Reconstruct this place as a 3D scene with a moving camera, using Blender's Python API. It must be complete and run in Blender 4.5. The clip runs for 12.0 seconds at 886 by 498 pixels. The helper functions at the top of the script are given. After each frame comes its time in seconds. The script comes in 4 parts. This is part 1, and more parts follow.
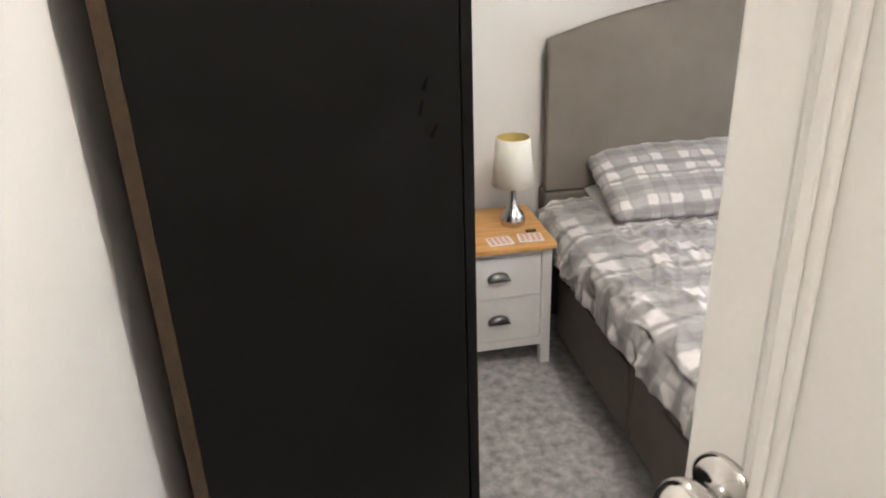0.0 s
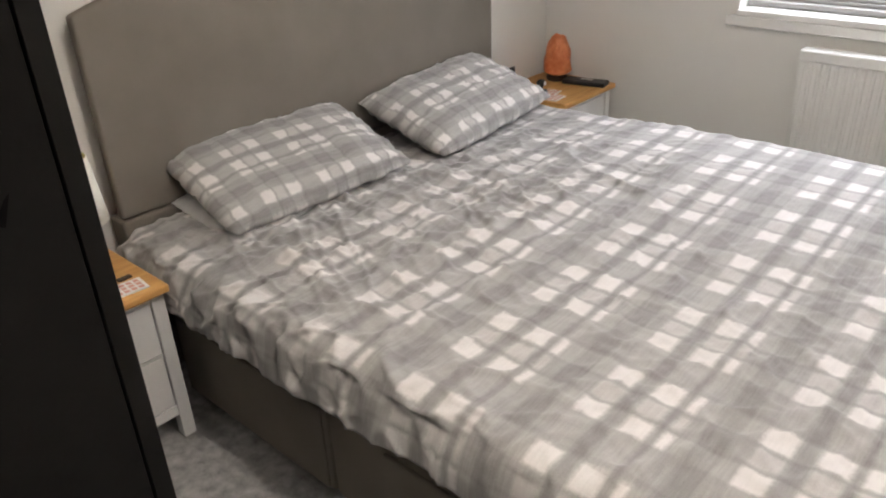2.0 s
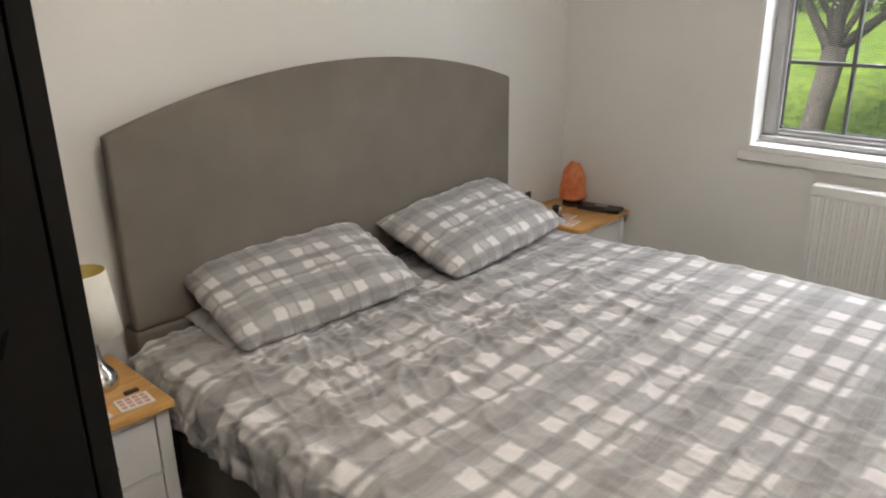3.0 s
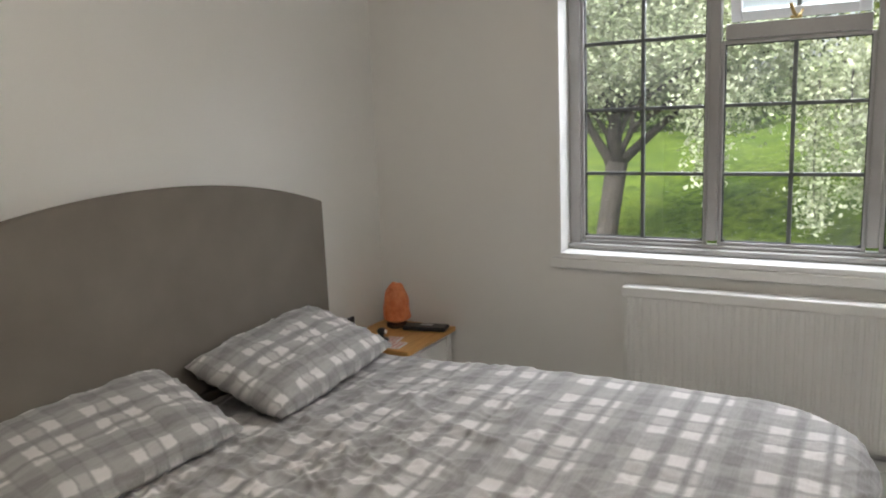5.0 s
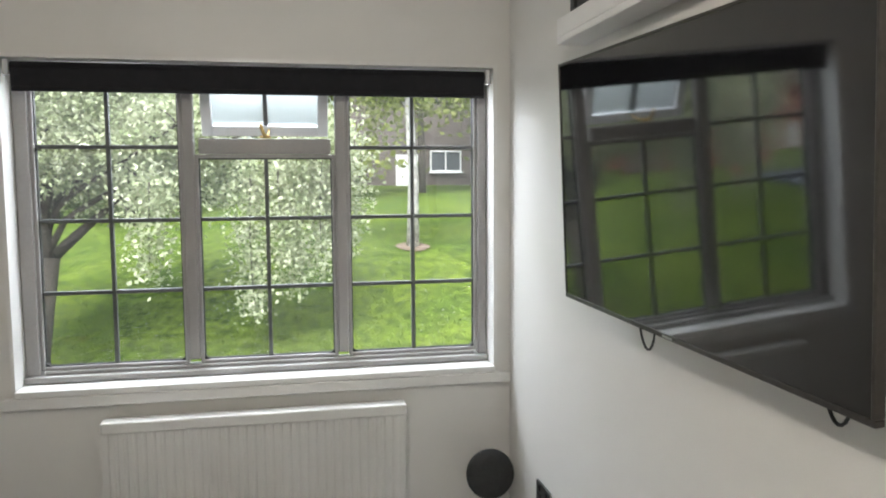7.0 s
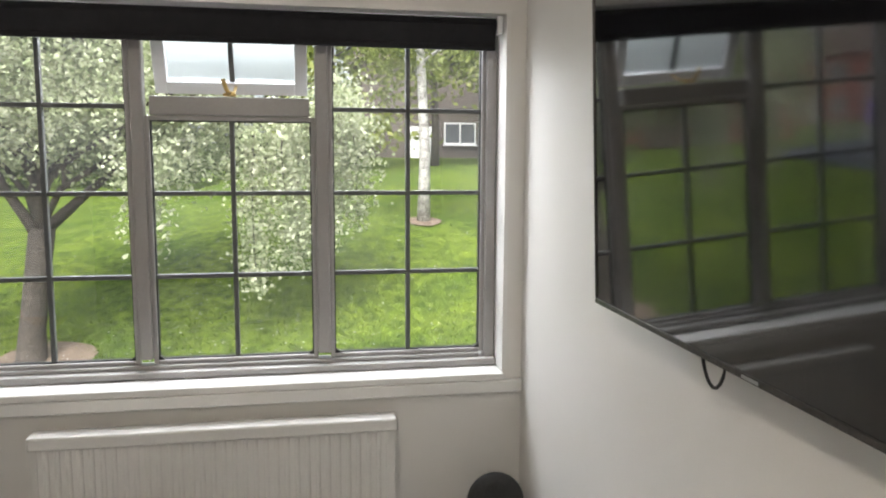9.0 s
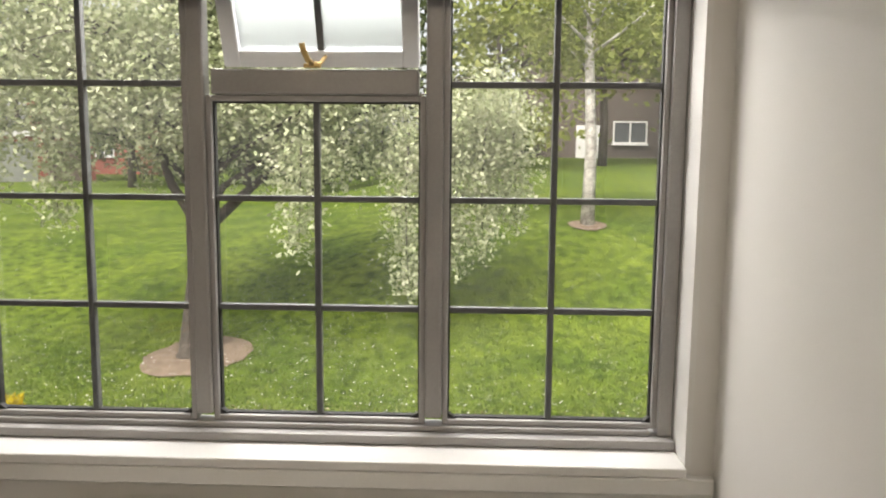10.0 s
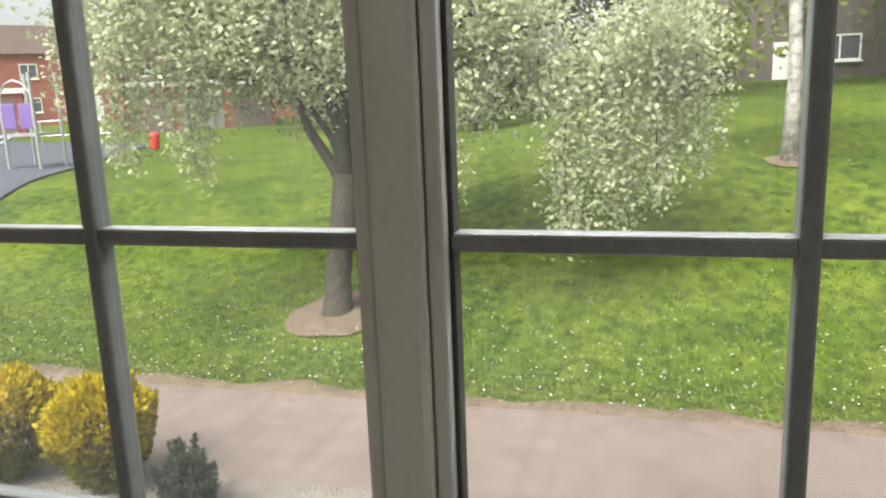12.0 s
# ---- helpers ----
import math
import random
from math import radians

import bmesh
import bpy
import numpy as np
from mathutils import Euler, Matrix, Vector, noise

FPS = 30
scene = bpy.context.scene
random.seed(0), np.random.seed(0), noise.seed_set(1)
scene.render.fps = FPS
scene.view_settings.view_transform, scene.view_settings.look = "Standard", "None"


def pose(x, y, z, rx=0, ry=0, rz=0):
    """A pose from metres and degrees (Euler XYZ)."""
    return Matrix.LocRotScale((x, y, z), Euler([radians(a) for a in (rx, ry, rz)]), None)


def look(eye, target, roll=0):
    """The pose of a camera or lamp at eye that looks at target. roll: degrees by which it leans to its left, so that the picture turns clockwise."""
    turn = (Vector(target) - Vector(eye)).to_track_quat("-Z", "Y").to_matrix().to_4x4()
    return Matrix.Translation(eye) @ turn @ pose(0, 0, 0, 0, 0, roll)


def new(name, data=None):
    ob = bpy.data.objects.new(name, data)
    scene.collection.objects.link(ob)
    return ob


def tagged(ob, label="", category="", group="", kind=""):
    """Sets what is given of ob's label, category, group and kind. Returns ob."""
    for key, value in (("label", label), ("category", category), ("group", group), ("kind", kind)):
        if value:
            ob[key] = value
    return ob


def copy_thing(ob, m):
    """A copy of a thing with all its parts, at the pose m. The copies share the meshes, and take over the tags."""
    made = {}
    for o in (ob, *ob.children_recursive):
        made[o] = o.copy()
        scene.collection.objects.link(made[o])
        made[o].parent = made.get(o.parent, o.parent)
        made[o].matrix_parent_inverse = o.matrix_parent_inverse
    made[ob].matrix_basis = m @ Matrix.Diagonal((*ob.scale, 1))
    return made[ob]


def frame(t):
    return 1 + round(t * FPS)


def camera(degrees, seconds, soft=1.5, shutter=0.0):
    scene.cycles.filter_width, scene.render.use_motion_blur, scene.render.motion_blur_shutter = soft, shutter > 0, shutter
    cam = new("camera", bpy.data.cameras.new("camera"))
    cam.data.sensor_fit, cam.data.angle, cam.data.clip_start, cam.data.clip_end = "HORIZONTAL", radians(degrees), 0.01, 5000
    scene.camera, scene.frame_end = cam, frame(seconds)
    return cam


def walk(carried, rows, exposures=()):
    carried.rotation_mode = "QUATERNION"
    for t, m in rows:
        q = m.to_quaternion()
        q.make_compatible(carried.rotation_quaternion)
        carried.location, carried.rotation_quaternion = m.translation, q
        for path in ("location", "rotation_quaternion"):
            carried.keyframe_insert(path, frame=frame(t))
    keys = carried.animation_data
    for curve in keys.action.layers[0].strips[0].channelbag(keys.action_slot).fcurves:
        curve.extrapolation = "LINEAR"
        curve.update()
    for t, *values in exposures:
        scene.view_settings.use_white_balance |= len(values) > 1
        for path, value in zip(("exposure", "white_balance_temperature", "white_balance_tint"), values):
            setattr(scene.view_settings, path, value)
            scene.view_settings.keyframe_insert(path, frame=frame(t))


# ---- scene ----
cam = camera(60.6, 12.0, soft=2.0)
SKY, SUN, BULB, HALL, DAY = 0.15, 3.4, 11.5, 3.4, 46.0
PATH = [
    (0, (2.823, -3.245, 1.655), (1.034, -2.923, 0.82), -2.1),
    (0.5, (2.637, -3.227, 1.634), (0.918, -2.677, 0.772), -0.6),
    (1, (2.492, -3.212, 1.588), (0.824, -2.509, 0.737), -1.8),
    (1.5, (2.269, -3.175, 1.635), (0.836, -2.152, 0.688), -1.4),
    (2, (2.205, -3.194, 1.537), (1.002, -1.9, 0.6), -2.4),
    (2.5, (2.2, -3.187, 1.577), (0.971, -1.84, 0.754), 0.0),
    (3, (2.222, -3.176, 1.565), (0.906, -1.823, 0.903), -1.0),
    (5, (2.141, -3.069, 1.531), (1.152, -1.368, 1.172), -2.4),
    (5.5, (1.992, -3.028, 1.6), (1.389, -1.159, 1.223), -2.6),
    (6, (1.999, -2.984, 1.615), (1.671, -1.031, 1.331), -1.7),
    (6.5, (1.949, -2.917, 1.639), (2.001, -0.927, 1.45), -1.5),
    (7, (1.931, -2.908, 1.636), (2.324, -0.954, 1.463), -0.4),
    (9, (2.073, -2.429, 1.628), (2.429, -0.476, 1.385), 0.3),
    (9.5, (2.151, -2.063, 1.608), (2.319, -0.086, 1.359), 1.4),
    (10, (2.218, -1.705, 1.613), (2.146, 0.278, 1.367), 0.5),
    (10.5, (2.247, -1.323, 1.633), (1.892, 0.625, 1.35), 0.4),
    (11, (2.202, -1.007, 1.631), (1.697, 0.896, 1.279), -0.1),
    (11.5, (2.221, -0.716, 1.611), (1.683, 1.171, 1.224), -1.5),
    (12, (2.313, -0.416, 1.617), (1.787, 1.47, 1.208), -2.2),
]
EXPOSURES = [(0, 2.38, 5950, 12), (1, 2.28, 6050, 15), (2, 1.90, 6150, 12), (3, 1.70, 6200, 10), (5, 1.25, 6150, 9), (6, 1.2, 6050, 7), (7, 1.4, 6050, 7), (9, 1.27, 6350, 10),
             (9.5, 1.2, 6850, 12), (10, .92, 7100, 11), (10.5, .94, 7250, 11), (11, .90, 7600, 12), (11.5, .93, 7250, 9), (12, .96, 6750, 5)]
walk(cam, [(t, look(eye, target, roll)) for t, eye, target, roll in PATH], EXPOSURES)

# world and lights
world = bpy.data.worlds.new("overcast_sky")
scene.world = world
world.use_nodes = True
wn = world.node_tree
sky = wn.nodes.new("ShaderNodeTexSky")
sky.sky_type = 'NISHITA'
sky.sun_disc = False
sky.sun_elevation = radians(52)
sky.sun_rotation = radians(200)
sky.air_density, sky.dust_density = 1.0, 4.0
hsv = wn.nodes.new("ShaderNodeHueSaturation")
hsv.inputs["Saturation"].default_value = 0.35
wn.links.new(sky.outputs[0], hsv.inputs["Color"])
wn.links.new(hsv.outputs[0], wn.nodes["Background"].inputs[0])
wn.nodes["Background"].inputs[1].default_value = SKY
sun_data = bpy.data.lights.new("sun", 'SUN')
sun_data.energy, sun_data.angle, sun_data.color = SUN, radians(45), (1, .96, .9)
sun = new("sun", sun_data)
sun.matrix_world = look((-6, -14, 20), (0, 0, 0))
bulb_data = bpy.data.lights.new("ceiling_bulb", 'POINT')
bulb_data.energy, bulb_data.shadow_soft_size, bulb_data.color = BULB, 0.06, (1, .88, .74)
bulb = new("ceiling_bulb", bulb_data)
bulb.location = (1.72, -2.40, 2.30)
hall_data = bpy.data.lights.new("hall_bulb", 'POINT')
hall_data.energy, hall_data.shadow_soft_size, hall_data.color = HALL, 0.08, (1, .87, .72)
hall = new("hall_bulb", hall_data)
hall.location = (3.55, -3.0, 2.15)

day_data = bpy.data.lights.new("window_daylight", 'AREA')
day_data.shape, day_data.size, day_data.size_y = 'RECTANGLE', 1.9, 1.1
day_data.energy, day_data.color = DAY, (.97, .98, 1)
day = new("window_daylight", day_data)
day.matrix_world = look((1.84, .62, 2.62), (1.7, -1.3, .75))

# ---- materials ----


def material(name):
    m = bpy.data.materials.new(name)
    m.use_nodes = True
    t = m.node_tree
    return m, t, t.nodes["Principled BSDF"]


def node(t, kind, **values):
    n = t.nodes.new(kind)
    for k, v in values.items():
        n.inputs[k.replace("_", " ")].default_value = v
    return n


def ramp(t, src, stops):
    r = t.nodes.new("ShaderNodeValToRGB")
    el = r.color_ramp.elements
    while len(el) < len(stops):
        el.new(0.5)
    for e, (p, c) in zip(el, stops):
        e.position, e.color = p, (*c, 1)
    t.links.new(src, r.inputs[0])
    return r.outputs[0]


def surface(name, a, b, scale=8, rough=0.6, metal=0.0, bump=0.15, fine=120, spec=0.5, dist=0.01, detail=4):
    """Two tones in broad patches, with fine grain in the relief."""
    m, t, p = material(name)
    co = t.nodes.new("ShaderNodeTexCoord")
    n1 = node(t, "ShaderNodeTexNoise", Scale=scale, Detail=detail)
    n2 = node(t, "ShaderNodeTexNoise", Scale=fine, Detail=3)
    t.links.new(co.outputs["Object"], n1.inputs[0])
    t.links.new(co.outputs["Object"], n2.inputs[0])
    mix = node(t, "ShaderNodeMath")
    mix.operation = 'MULTIPLY_ADD'
    mix.inputs[1].default_value = 0.35
    t.links.new(n2.outputs[0], mix.inputs[0])
    sc = node(t, "ShaderNodeMath")
    sc.operation = 'MULTIPLY'
    sc.inputs[1].default_value = 0.65
    t.links.new(n1.outputs[0], sc.inputs[0])
    t.links.new(sc.outputs[0], mix.inputs[2])
    t.links.new(ramp(t, mix.outputs[0], [(0.32, a), (0.68, b)]), p.inputs["Base Color"])
    p.inputs["Roughness"].default_value = rough
    p.inputs["Metallic"].default_value = metal
    p.inputs["Specular IOR Level"].default_value = spec
    if bump:
        bp = node(t, "ShaderNodeBump", Strength=bump, Distance=dist)
        t.links.new(n2.outputs[0], bp.inputs["Height"])
        t.links.new(bp.outputs[0], p.inputs["Normal"])
    return m


WALL = surface("wall_paint", (.74, .725, .69), (.79, .775, .745), 1.5, .42, bump=.06, fine=260, spec=.4, dist=.002)
CEIL = surface("ceiling_paint", (.78, .77, .75), (.82, .81, .79), 2, .8, bump=.05, fine=200)
GLOSS_WHITE = surface("white_gloss_paint", (.76, .75, .72), (.81, .80, .78), 3, .3, bump=.04, fine=150, dist=.002)
UPVC = surface("white_upvc", (.70, .71, .72), (.77, .77, .78), 4, .35, bump=.02, dist=.002)
# White window frame; the shade of its backlit room side is in the grey.
BACKLITFRAME = surface("backlit_white_frame", (.33, .32, .31), (.40, .39, .38), 4, .35, bump=.02, dist=.002)
# Glazing bars near black: their backlit look against the daylight is painted in.
BAR = surface("backlit_glazing_bar", (.085, .09, .09), (.13, .135, .135), 20, .45, bump=.03, dist=.002)
RUBBER = surface("black_rubber", (.012, .012, .012), (.025, .025, .025), 30, .6)
RADPAINT = surface("radiator_enamel", (.70, .69, .66), (.76, .75, .72), 3, .35, bump=.03, dist=.002)
CARPET = surface("grey_carpet", (.22, .215, .21), (.64, .63, .615), 26, .95, bump=.6, fine=330, spec=.1, dist=.012, detail=8)
UPHOL = surface("taupe_upholstery", (.182, .161, .135), (.222, .199, .168), 6, .9, bump=.35, fine=700, spec=.2, dist=.004)
DARKBOARD = surface("black_brown_foil", (.0045, .0041, .0038), (.008, .0073, .0068), 3, .5, spec=.15, bump=.12, fine=90, dist=.003)
HARDBOARD = surface("raw_hardboard", (.045, .027, .013), (.075, .046, .023), 20, .8)
WHITEPAINT = surface("white_furniture_paint", (.80, .79, .775), (.86, .85, .84), 5, .45, bump=.06, fine=90, dist=.003)
CHROME = surface("brushed_chrome", (.60, .59, .57), (.72, .70, .68), 12, .18, metal=1, bump=.02, dist=.002)
PEWTER = surface("dark_pewter", (.10, .10, .10), (.2, .2, .19), 40, .35, metal=1)
BRASS = surface("worn_brass", (.50, .34, .12), (.66, .47, .2), 40, .35, metal=1)
SHADE = surface("cream_lampshade", (.78, .76, .68), (.84, .82, .74), 40, .9, bump=.15, fine=500, dist=.002)
SHADEIN = surface("gold_shade_lining", (.62, .50, .16), (.7, .58, .22), 20, .6)
BLACK = surface("black_plastic", (.010, .010, .011), (.020, .020, .022), 10, .35, bump=.03)
BLIND = surface("black_blind_fabric", (.008, .008, .011), (.015, .015, .019), 30, .85, bump=.1, fine=500)
PAPER = surface("card_white", (.72, .69, .67), (.8, .78, .76), 20, .7)
PINK = surface("card_print", (.55, .25, .20), (.65, .35, .3), 60, .7)
SALT = surface("orange_rock_salt", (.55, .12, .03), (.80, .30, .12), 14, .45, bump=.5, fine=40, dist=.01)
DARKWOOD = surface("dark_wood", (.03, .018, .010), (.06, .035, .02), 20, .5)
BEZEL = surface("dark_bronze_bezel", (.05, .045, .042), (.07, .063, .058), 20, .35, metal=.6)
SILVER = surface("silver_badge", (.5, .5, .5), (.6, .6, .6), 20, .3, metal=1)
LINEN = surface("white_linen", (.70, .70, .70), (.80, .80, .79), 10, .9, bump=.2, fine=300)


def oak():
    m, t, p = material("oak_top")
    co = t.nodes.new("ShaderNodeTexCoord")
    mp = t.nodes.new("ShaderNodeMapping")
    mp.inputs["Scale"].default_value = (18, 2, 18)
    n = node(t, "ShaderNodeTexNoise", Scale=3, Detail=6)
    t.links.new(co.outputs["Object"], mp.inputs[0])
    t.links.new(mp.outputs[0], n.inputs[0])
    t.links.new(ramp(t, n.outputs[0], [(0.3, (.50, .25, .07)), (0.7, (.66, .37, .12))]), p.inputs["Base Color"])
    p.inputs["Roughness"].default_value = 0.42
    return m


OAK = oak()


def plaid(name, px, py, ox=0.0, oy=0.0):
    """Brushed-cotton check: pale bands both ways, white where they cross, on uneven mid grey."""
    m, t, p = material(name)
    uv = t.nodes.new("ShaderNodeUVMap")
    sep = t.nodes.new("ShaderNodeSeparateXYZ")
    t.links.new(uv.outputs[0], sep.inputs[0])

    SOFT = .032

    def math(op, a, b=None, c=None):
        n = t.nodes.new("ShaderNodeMath")
        n.operation = op
        for i, v in enumerate((a, b, c)):
            if v is None:
                continue
            if isinstance(v, (int, float)):
                n.inputs[i].default_value = v
            else:
                t.links.new(v, n.inputs[i])
        return n.outputs[0]

    wob = node(t, "ShaderNodeTexNoise", Scale=110, Detail=3)
    t.links.new(uv.outputs[0], wob.inputs[0])
    w = math('MULTIPLY', math('SUBTRACT', wob.outputs[0], 0.5), 0.008)

    def bands(axis, period, off, spans):
        f = math('FRACT', math('DIVIDE', math('ADD', math('ADD', sep.outputs[axis], off), w), period))
        total = None
        for lo, hi in spans:
            up = math('MULTIPLY_ADD', math('SUBTRACT', f, lo), 1 / SOFT, .5)
            down = math('MULTIPLY_ADD', math('SUBTRACT', hi, f), 1 / SOFT, .5)
            b = math('MULTIPLY', math('MINIMUM', math('MAXIMUM', up, 0), 1), math('MINIMUM', math('MAXIMUM', down, 0), 1))
            total = b if total is None else math('ADD', total, b)
        return total

    lx = bands(0, px, ox, [(.018, .19), (.328, .492), (.565, .625)])
    ly = bands(1, py, oy, [(.012, .188), (.452, .648)])
    lm = bands(1, py, oy, [(.23, .40)])
    dx = bands(0, px, ox, [(.215, .30), (.515, .545), (.74, .90)])
    dy = bands(1, py, oy, [(.205, .225), (.405, .435), (.67, .71)])
    lum = math('ADD', math('MULTIPLY', math('ADD', lx, ly), 0.048), math('MULTIPLY', math('MULTIPLY', lx, ly), 0.25))
    lum = math('ADD', lum, math('MULTIPLY', math('MULTIPLY', lx, lm), 0.10))
    lum = math('SUBTRACT', lum, math('ADD', math('MULTIPLY', dx, 0.075), math('MULTIPLY', dy, 0.03)))
    streak = node(t, "ShaderNodeTexNoise", Scale=1, Detail=3)
    mps = t.nodes.new("ShaderNodeMapping")
    mps.inputs["Scale"].default_value = (160, 14, 1)
    t.links.new(uv.outputs[0], mps.inputs[0])
    t.links.new(mps.outputs[0], streak.inputs[0])
    lum = math('ADD', lum, math('MULTIPLY', math('SUBTRACT', streak.outputs[0], 0.5), 0.14))
    grain = node(t, "ShaderNodeTexNoise", Scale=400, Detail=2)
    t.links.new(uv.outputs[0], grain.inputs[0])
    lum = math('ADD', lum, math('MULTIPLY', math('SUBTRACT', grain.outputs[0], 0.5), 0.12))
    lum = math('ADD', lum, 0.345)
    comb = t.nodes.new("ShaderNodeCombineColor")
    for i, k in enumerate((1.0, .962, .935)):
        t.links.new(math('MULTIPLY', lum, k), comb.inputs[i])
    t.links.new(comb.outputs[0], p.inputs["Base Color"])
    p.inputs["Roughness"].default_value = 0.9
    p.inputs["Specular IOR Level"].default_value = 0.2
    p.inputs["Sheen Weight"].default_value = 0.2
    crease = node(t, "ShaderNodeTexNoise", Scale=14, Detail=6)
    t.links.new(uv.outputs[0], crease.inputs[0])
    bp = node(t, "ShaderNodeBump", Strength=0.5, Distance=0.012)
    t.links.new(crease.outputs[0], bp.inputs["Height"])
    t.links.new(bp.outputs[0], p.inputs["Normal"])
    return m


PLAID = plaid("plaid_cotton", .318, .297, .138, 0)
PLAID2 = plaid("plaid_pillow_cotton", .235, .205, .10, .05)


def glass():
    """Clear panes with a thin uneven film of dust."""
    m, t, p = material("window_glass")
    p.inputs["Base Color"].default_value = (1, 1, 1, 1)
    p.inputs["Roughness"].default_value = 0.0
    p.inputs["Transmission Weight"].default_value = 1.0
    p.inputs["IOR"].default_value = 1.45
    co = t.nodes.new("ShaderNodeTexCoord")
    n = node(t, "ShaderNodeTexNoise", Scale=2.2, Detail=5)
    t.links.new(co.outputs["Object"], n.inputs[0])
    film = t.nodes.new("ShaderNodeBsdfTranslucent")
    film.inputs[0].default_value = (.9, .9, .88, 1)
    mx = t.nodes.new("ShaderNodeMixShader")
    t.links.new(ramp(t, n.outputs[0], [(.35, (.004, .004, .004)), (.75, (.018, .018, .018))]), mx.inputs[0])
    t.links.new(p.outputs[0], mx.inputs[1])
    t.links.new(film.outputs[0], mx.inputs[2])
    t.links.new(mx.outputs[0], t.nodes["Material Output"].inputs[0])
    return m


GLASS = glass()


def frosted():
    m, t, p = material("frosted_glass")
    p.inputs["Base Color"].default_value = (.30, .325, .33, 1)
    p.inputs["Roughness"].default_value = 0.5
    p.inputs["Transmission Weight"].default_value = 1.0
    n = node(t, "ShaderNodeTexNoise", Scale=200)
    bp = node(t, "ShaderNodeBump", Strength=0.2)
    t.links.new(n.outputs[0], bp.inputs["Height"])
    t.links.new(bp.outputs[0], p.inputs["Normal"])
    return m


FROST = frosted()
SCREEN = surface("screen_glass", (.004, .004, .005), (.006, .006, .007), 3, .05, bump=0, spec=.4)
SCREEN.node_tree.nodes["Principled BSDF"].inputs["Coat Weight"].default_value = 1.0
SCREEN.node_tree.nodes["Principled BSDF"].inputs["Coat IOR"].default_value = 1.52
SCREEN.node_tree.nodes["Principled BSDF"].inputs["Coat Roughness"].default_value = 0.05

# ---- building helpers ----


def box(bm, x0, x1, y0, y1, z0, z1, bevel=0.0, seg=2):
    v = [bm.verts.new(p) for p in ((x0, y0, z0), (x1, y0, z0), (x1, y1, z0), (x0, y1, z0), (x0, y0, z1), (x1, y0, z1), (x1, y1, z1), (x0, y1, z1))]
    faces = [bm.faces.new([v[i] for i in q]) for q in ((3, 2, 1, 0), (4, 5, 6, 7), (0, 1, 5, 4), (1, 2, 6, 5), (2, 3, 7, 6), (3, 0, 4, 7))]
    if bevel:
        edges = list({e for f in faces for e in f.edges})
        bmesh.ops.bevel(bm, geom=edges, offset=bevel, segments=seg, affect='EDGES', profile=0.5)


def boxes(*args, bevel=0.0):
    bm = bmesh.new()
    for a in args:
        box(bm, *a, bevel=bevel)
    return bm


def tube(bm, points, r, sides=10, closed_ends=True, radii=None):
    """A round bar along the points."""
    rings = []
    pts = [Vector(p) for p in points]
    for i, p in enumerate(pts):
        d = (pts[min(i + 1, len(pts) - 1)] - pts[max(i - 1, 0)]).normalized()
        up = Vector((0, 0, 1)) if abs(d.z) < 0.95 else Vector((1, 0, 0))
        a = d.cross(up).normalized()
        b = d.cross(a).normalized()
        rr = radii[i] if radii else r
        rings.append([bm.verts.new(p + (a * math.cos(k * math.tau / sides) + b * math.sin(k * math.tau / sides)) * rr) for k in range(sides)])
    for q, w in zip(rings, rings[1:]):
        for k in range(sides):
            bm.faces.new((q[k], q[(k + 1) % sides], w[(k + 1) % sides], w[k]))
    if closed_ends:
        bm.faces.new(rings[0][::-1])
        bm.faces.new(rings[-1])


def lathe(bm, profile, centre=(0, 0, 0), sides=32, m=None):
    """Turn a profile of (radius, height) round the upright through centre."""
    rings = []
    for r, h in profile:
        rings.append([bm.verts.new(Vector(centre) + Vector((r * math.cos(k * math.tau / sides), r * math.sin(k * math.tau / sides), h))) for k in range(sides)])
    for q, w in zip(rings, rings[1:]):
        for k in range(sides):
            bm.faces.new((q[k], q[(k + 1) % sides], w[(k + 1) % sides], w[k]))
    if profile[0][0] > 1e-4:
        bm.faces.new(rings[0][::-1])
    if profile[-1][0] > 1e-4:
        bm.faces.new(rings[-1])
    if m is not None:
        bmesh.ops.transform(bm, matrix=m, verts=[v for ring in rings for v in ring])


def part(name, bm, mat, parent=None, label="", smooth=False):
    bmesh.ops.recalc_face_normals(bm, faces=bm.faces)
    me = bpy.data.meshes.new(name)
    bm.to_mesh(me)
    bm.free()
    me.materials.append(mat)
    if smooth:
        me.shade_smooth()
    ob = new(name, me)
    if parent is not None:
        ob.parent = parent
    if label:
        tagged(ob, label)
    return ob


def thing(name, at, label, category, group=""):
    ob = new(name)
    ob.empty_display_size = 0.05
    ob.location = at
    return tagged(ob, label, category, group)


def structure(name, bm, mat, label, category="wall", smooth=False):
    return tagged(part(name, bm, mat, None, "", smooth), label, category, kind="structure")


# ---- the room ----
RX, RY, RZ = 2.788, -3.59, 2.42      # east wall, south wall, ceiling
WX0, WX1, WZ0, WZ1 = 0.953, 2.722, 0.885, 2.083   # window opening

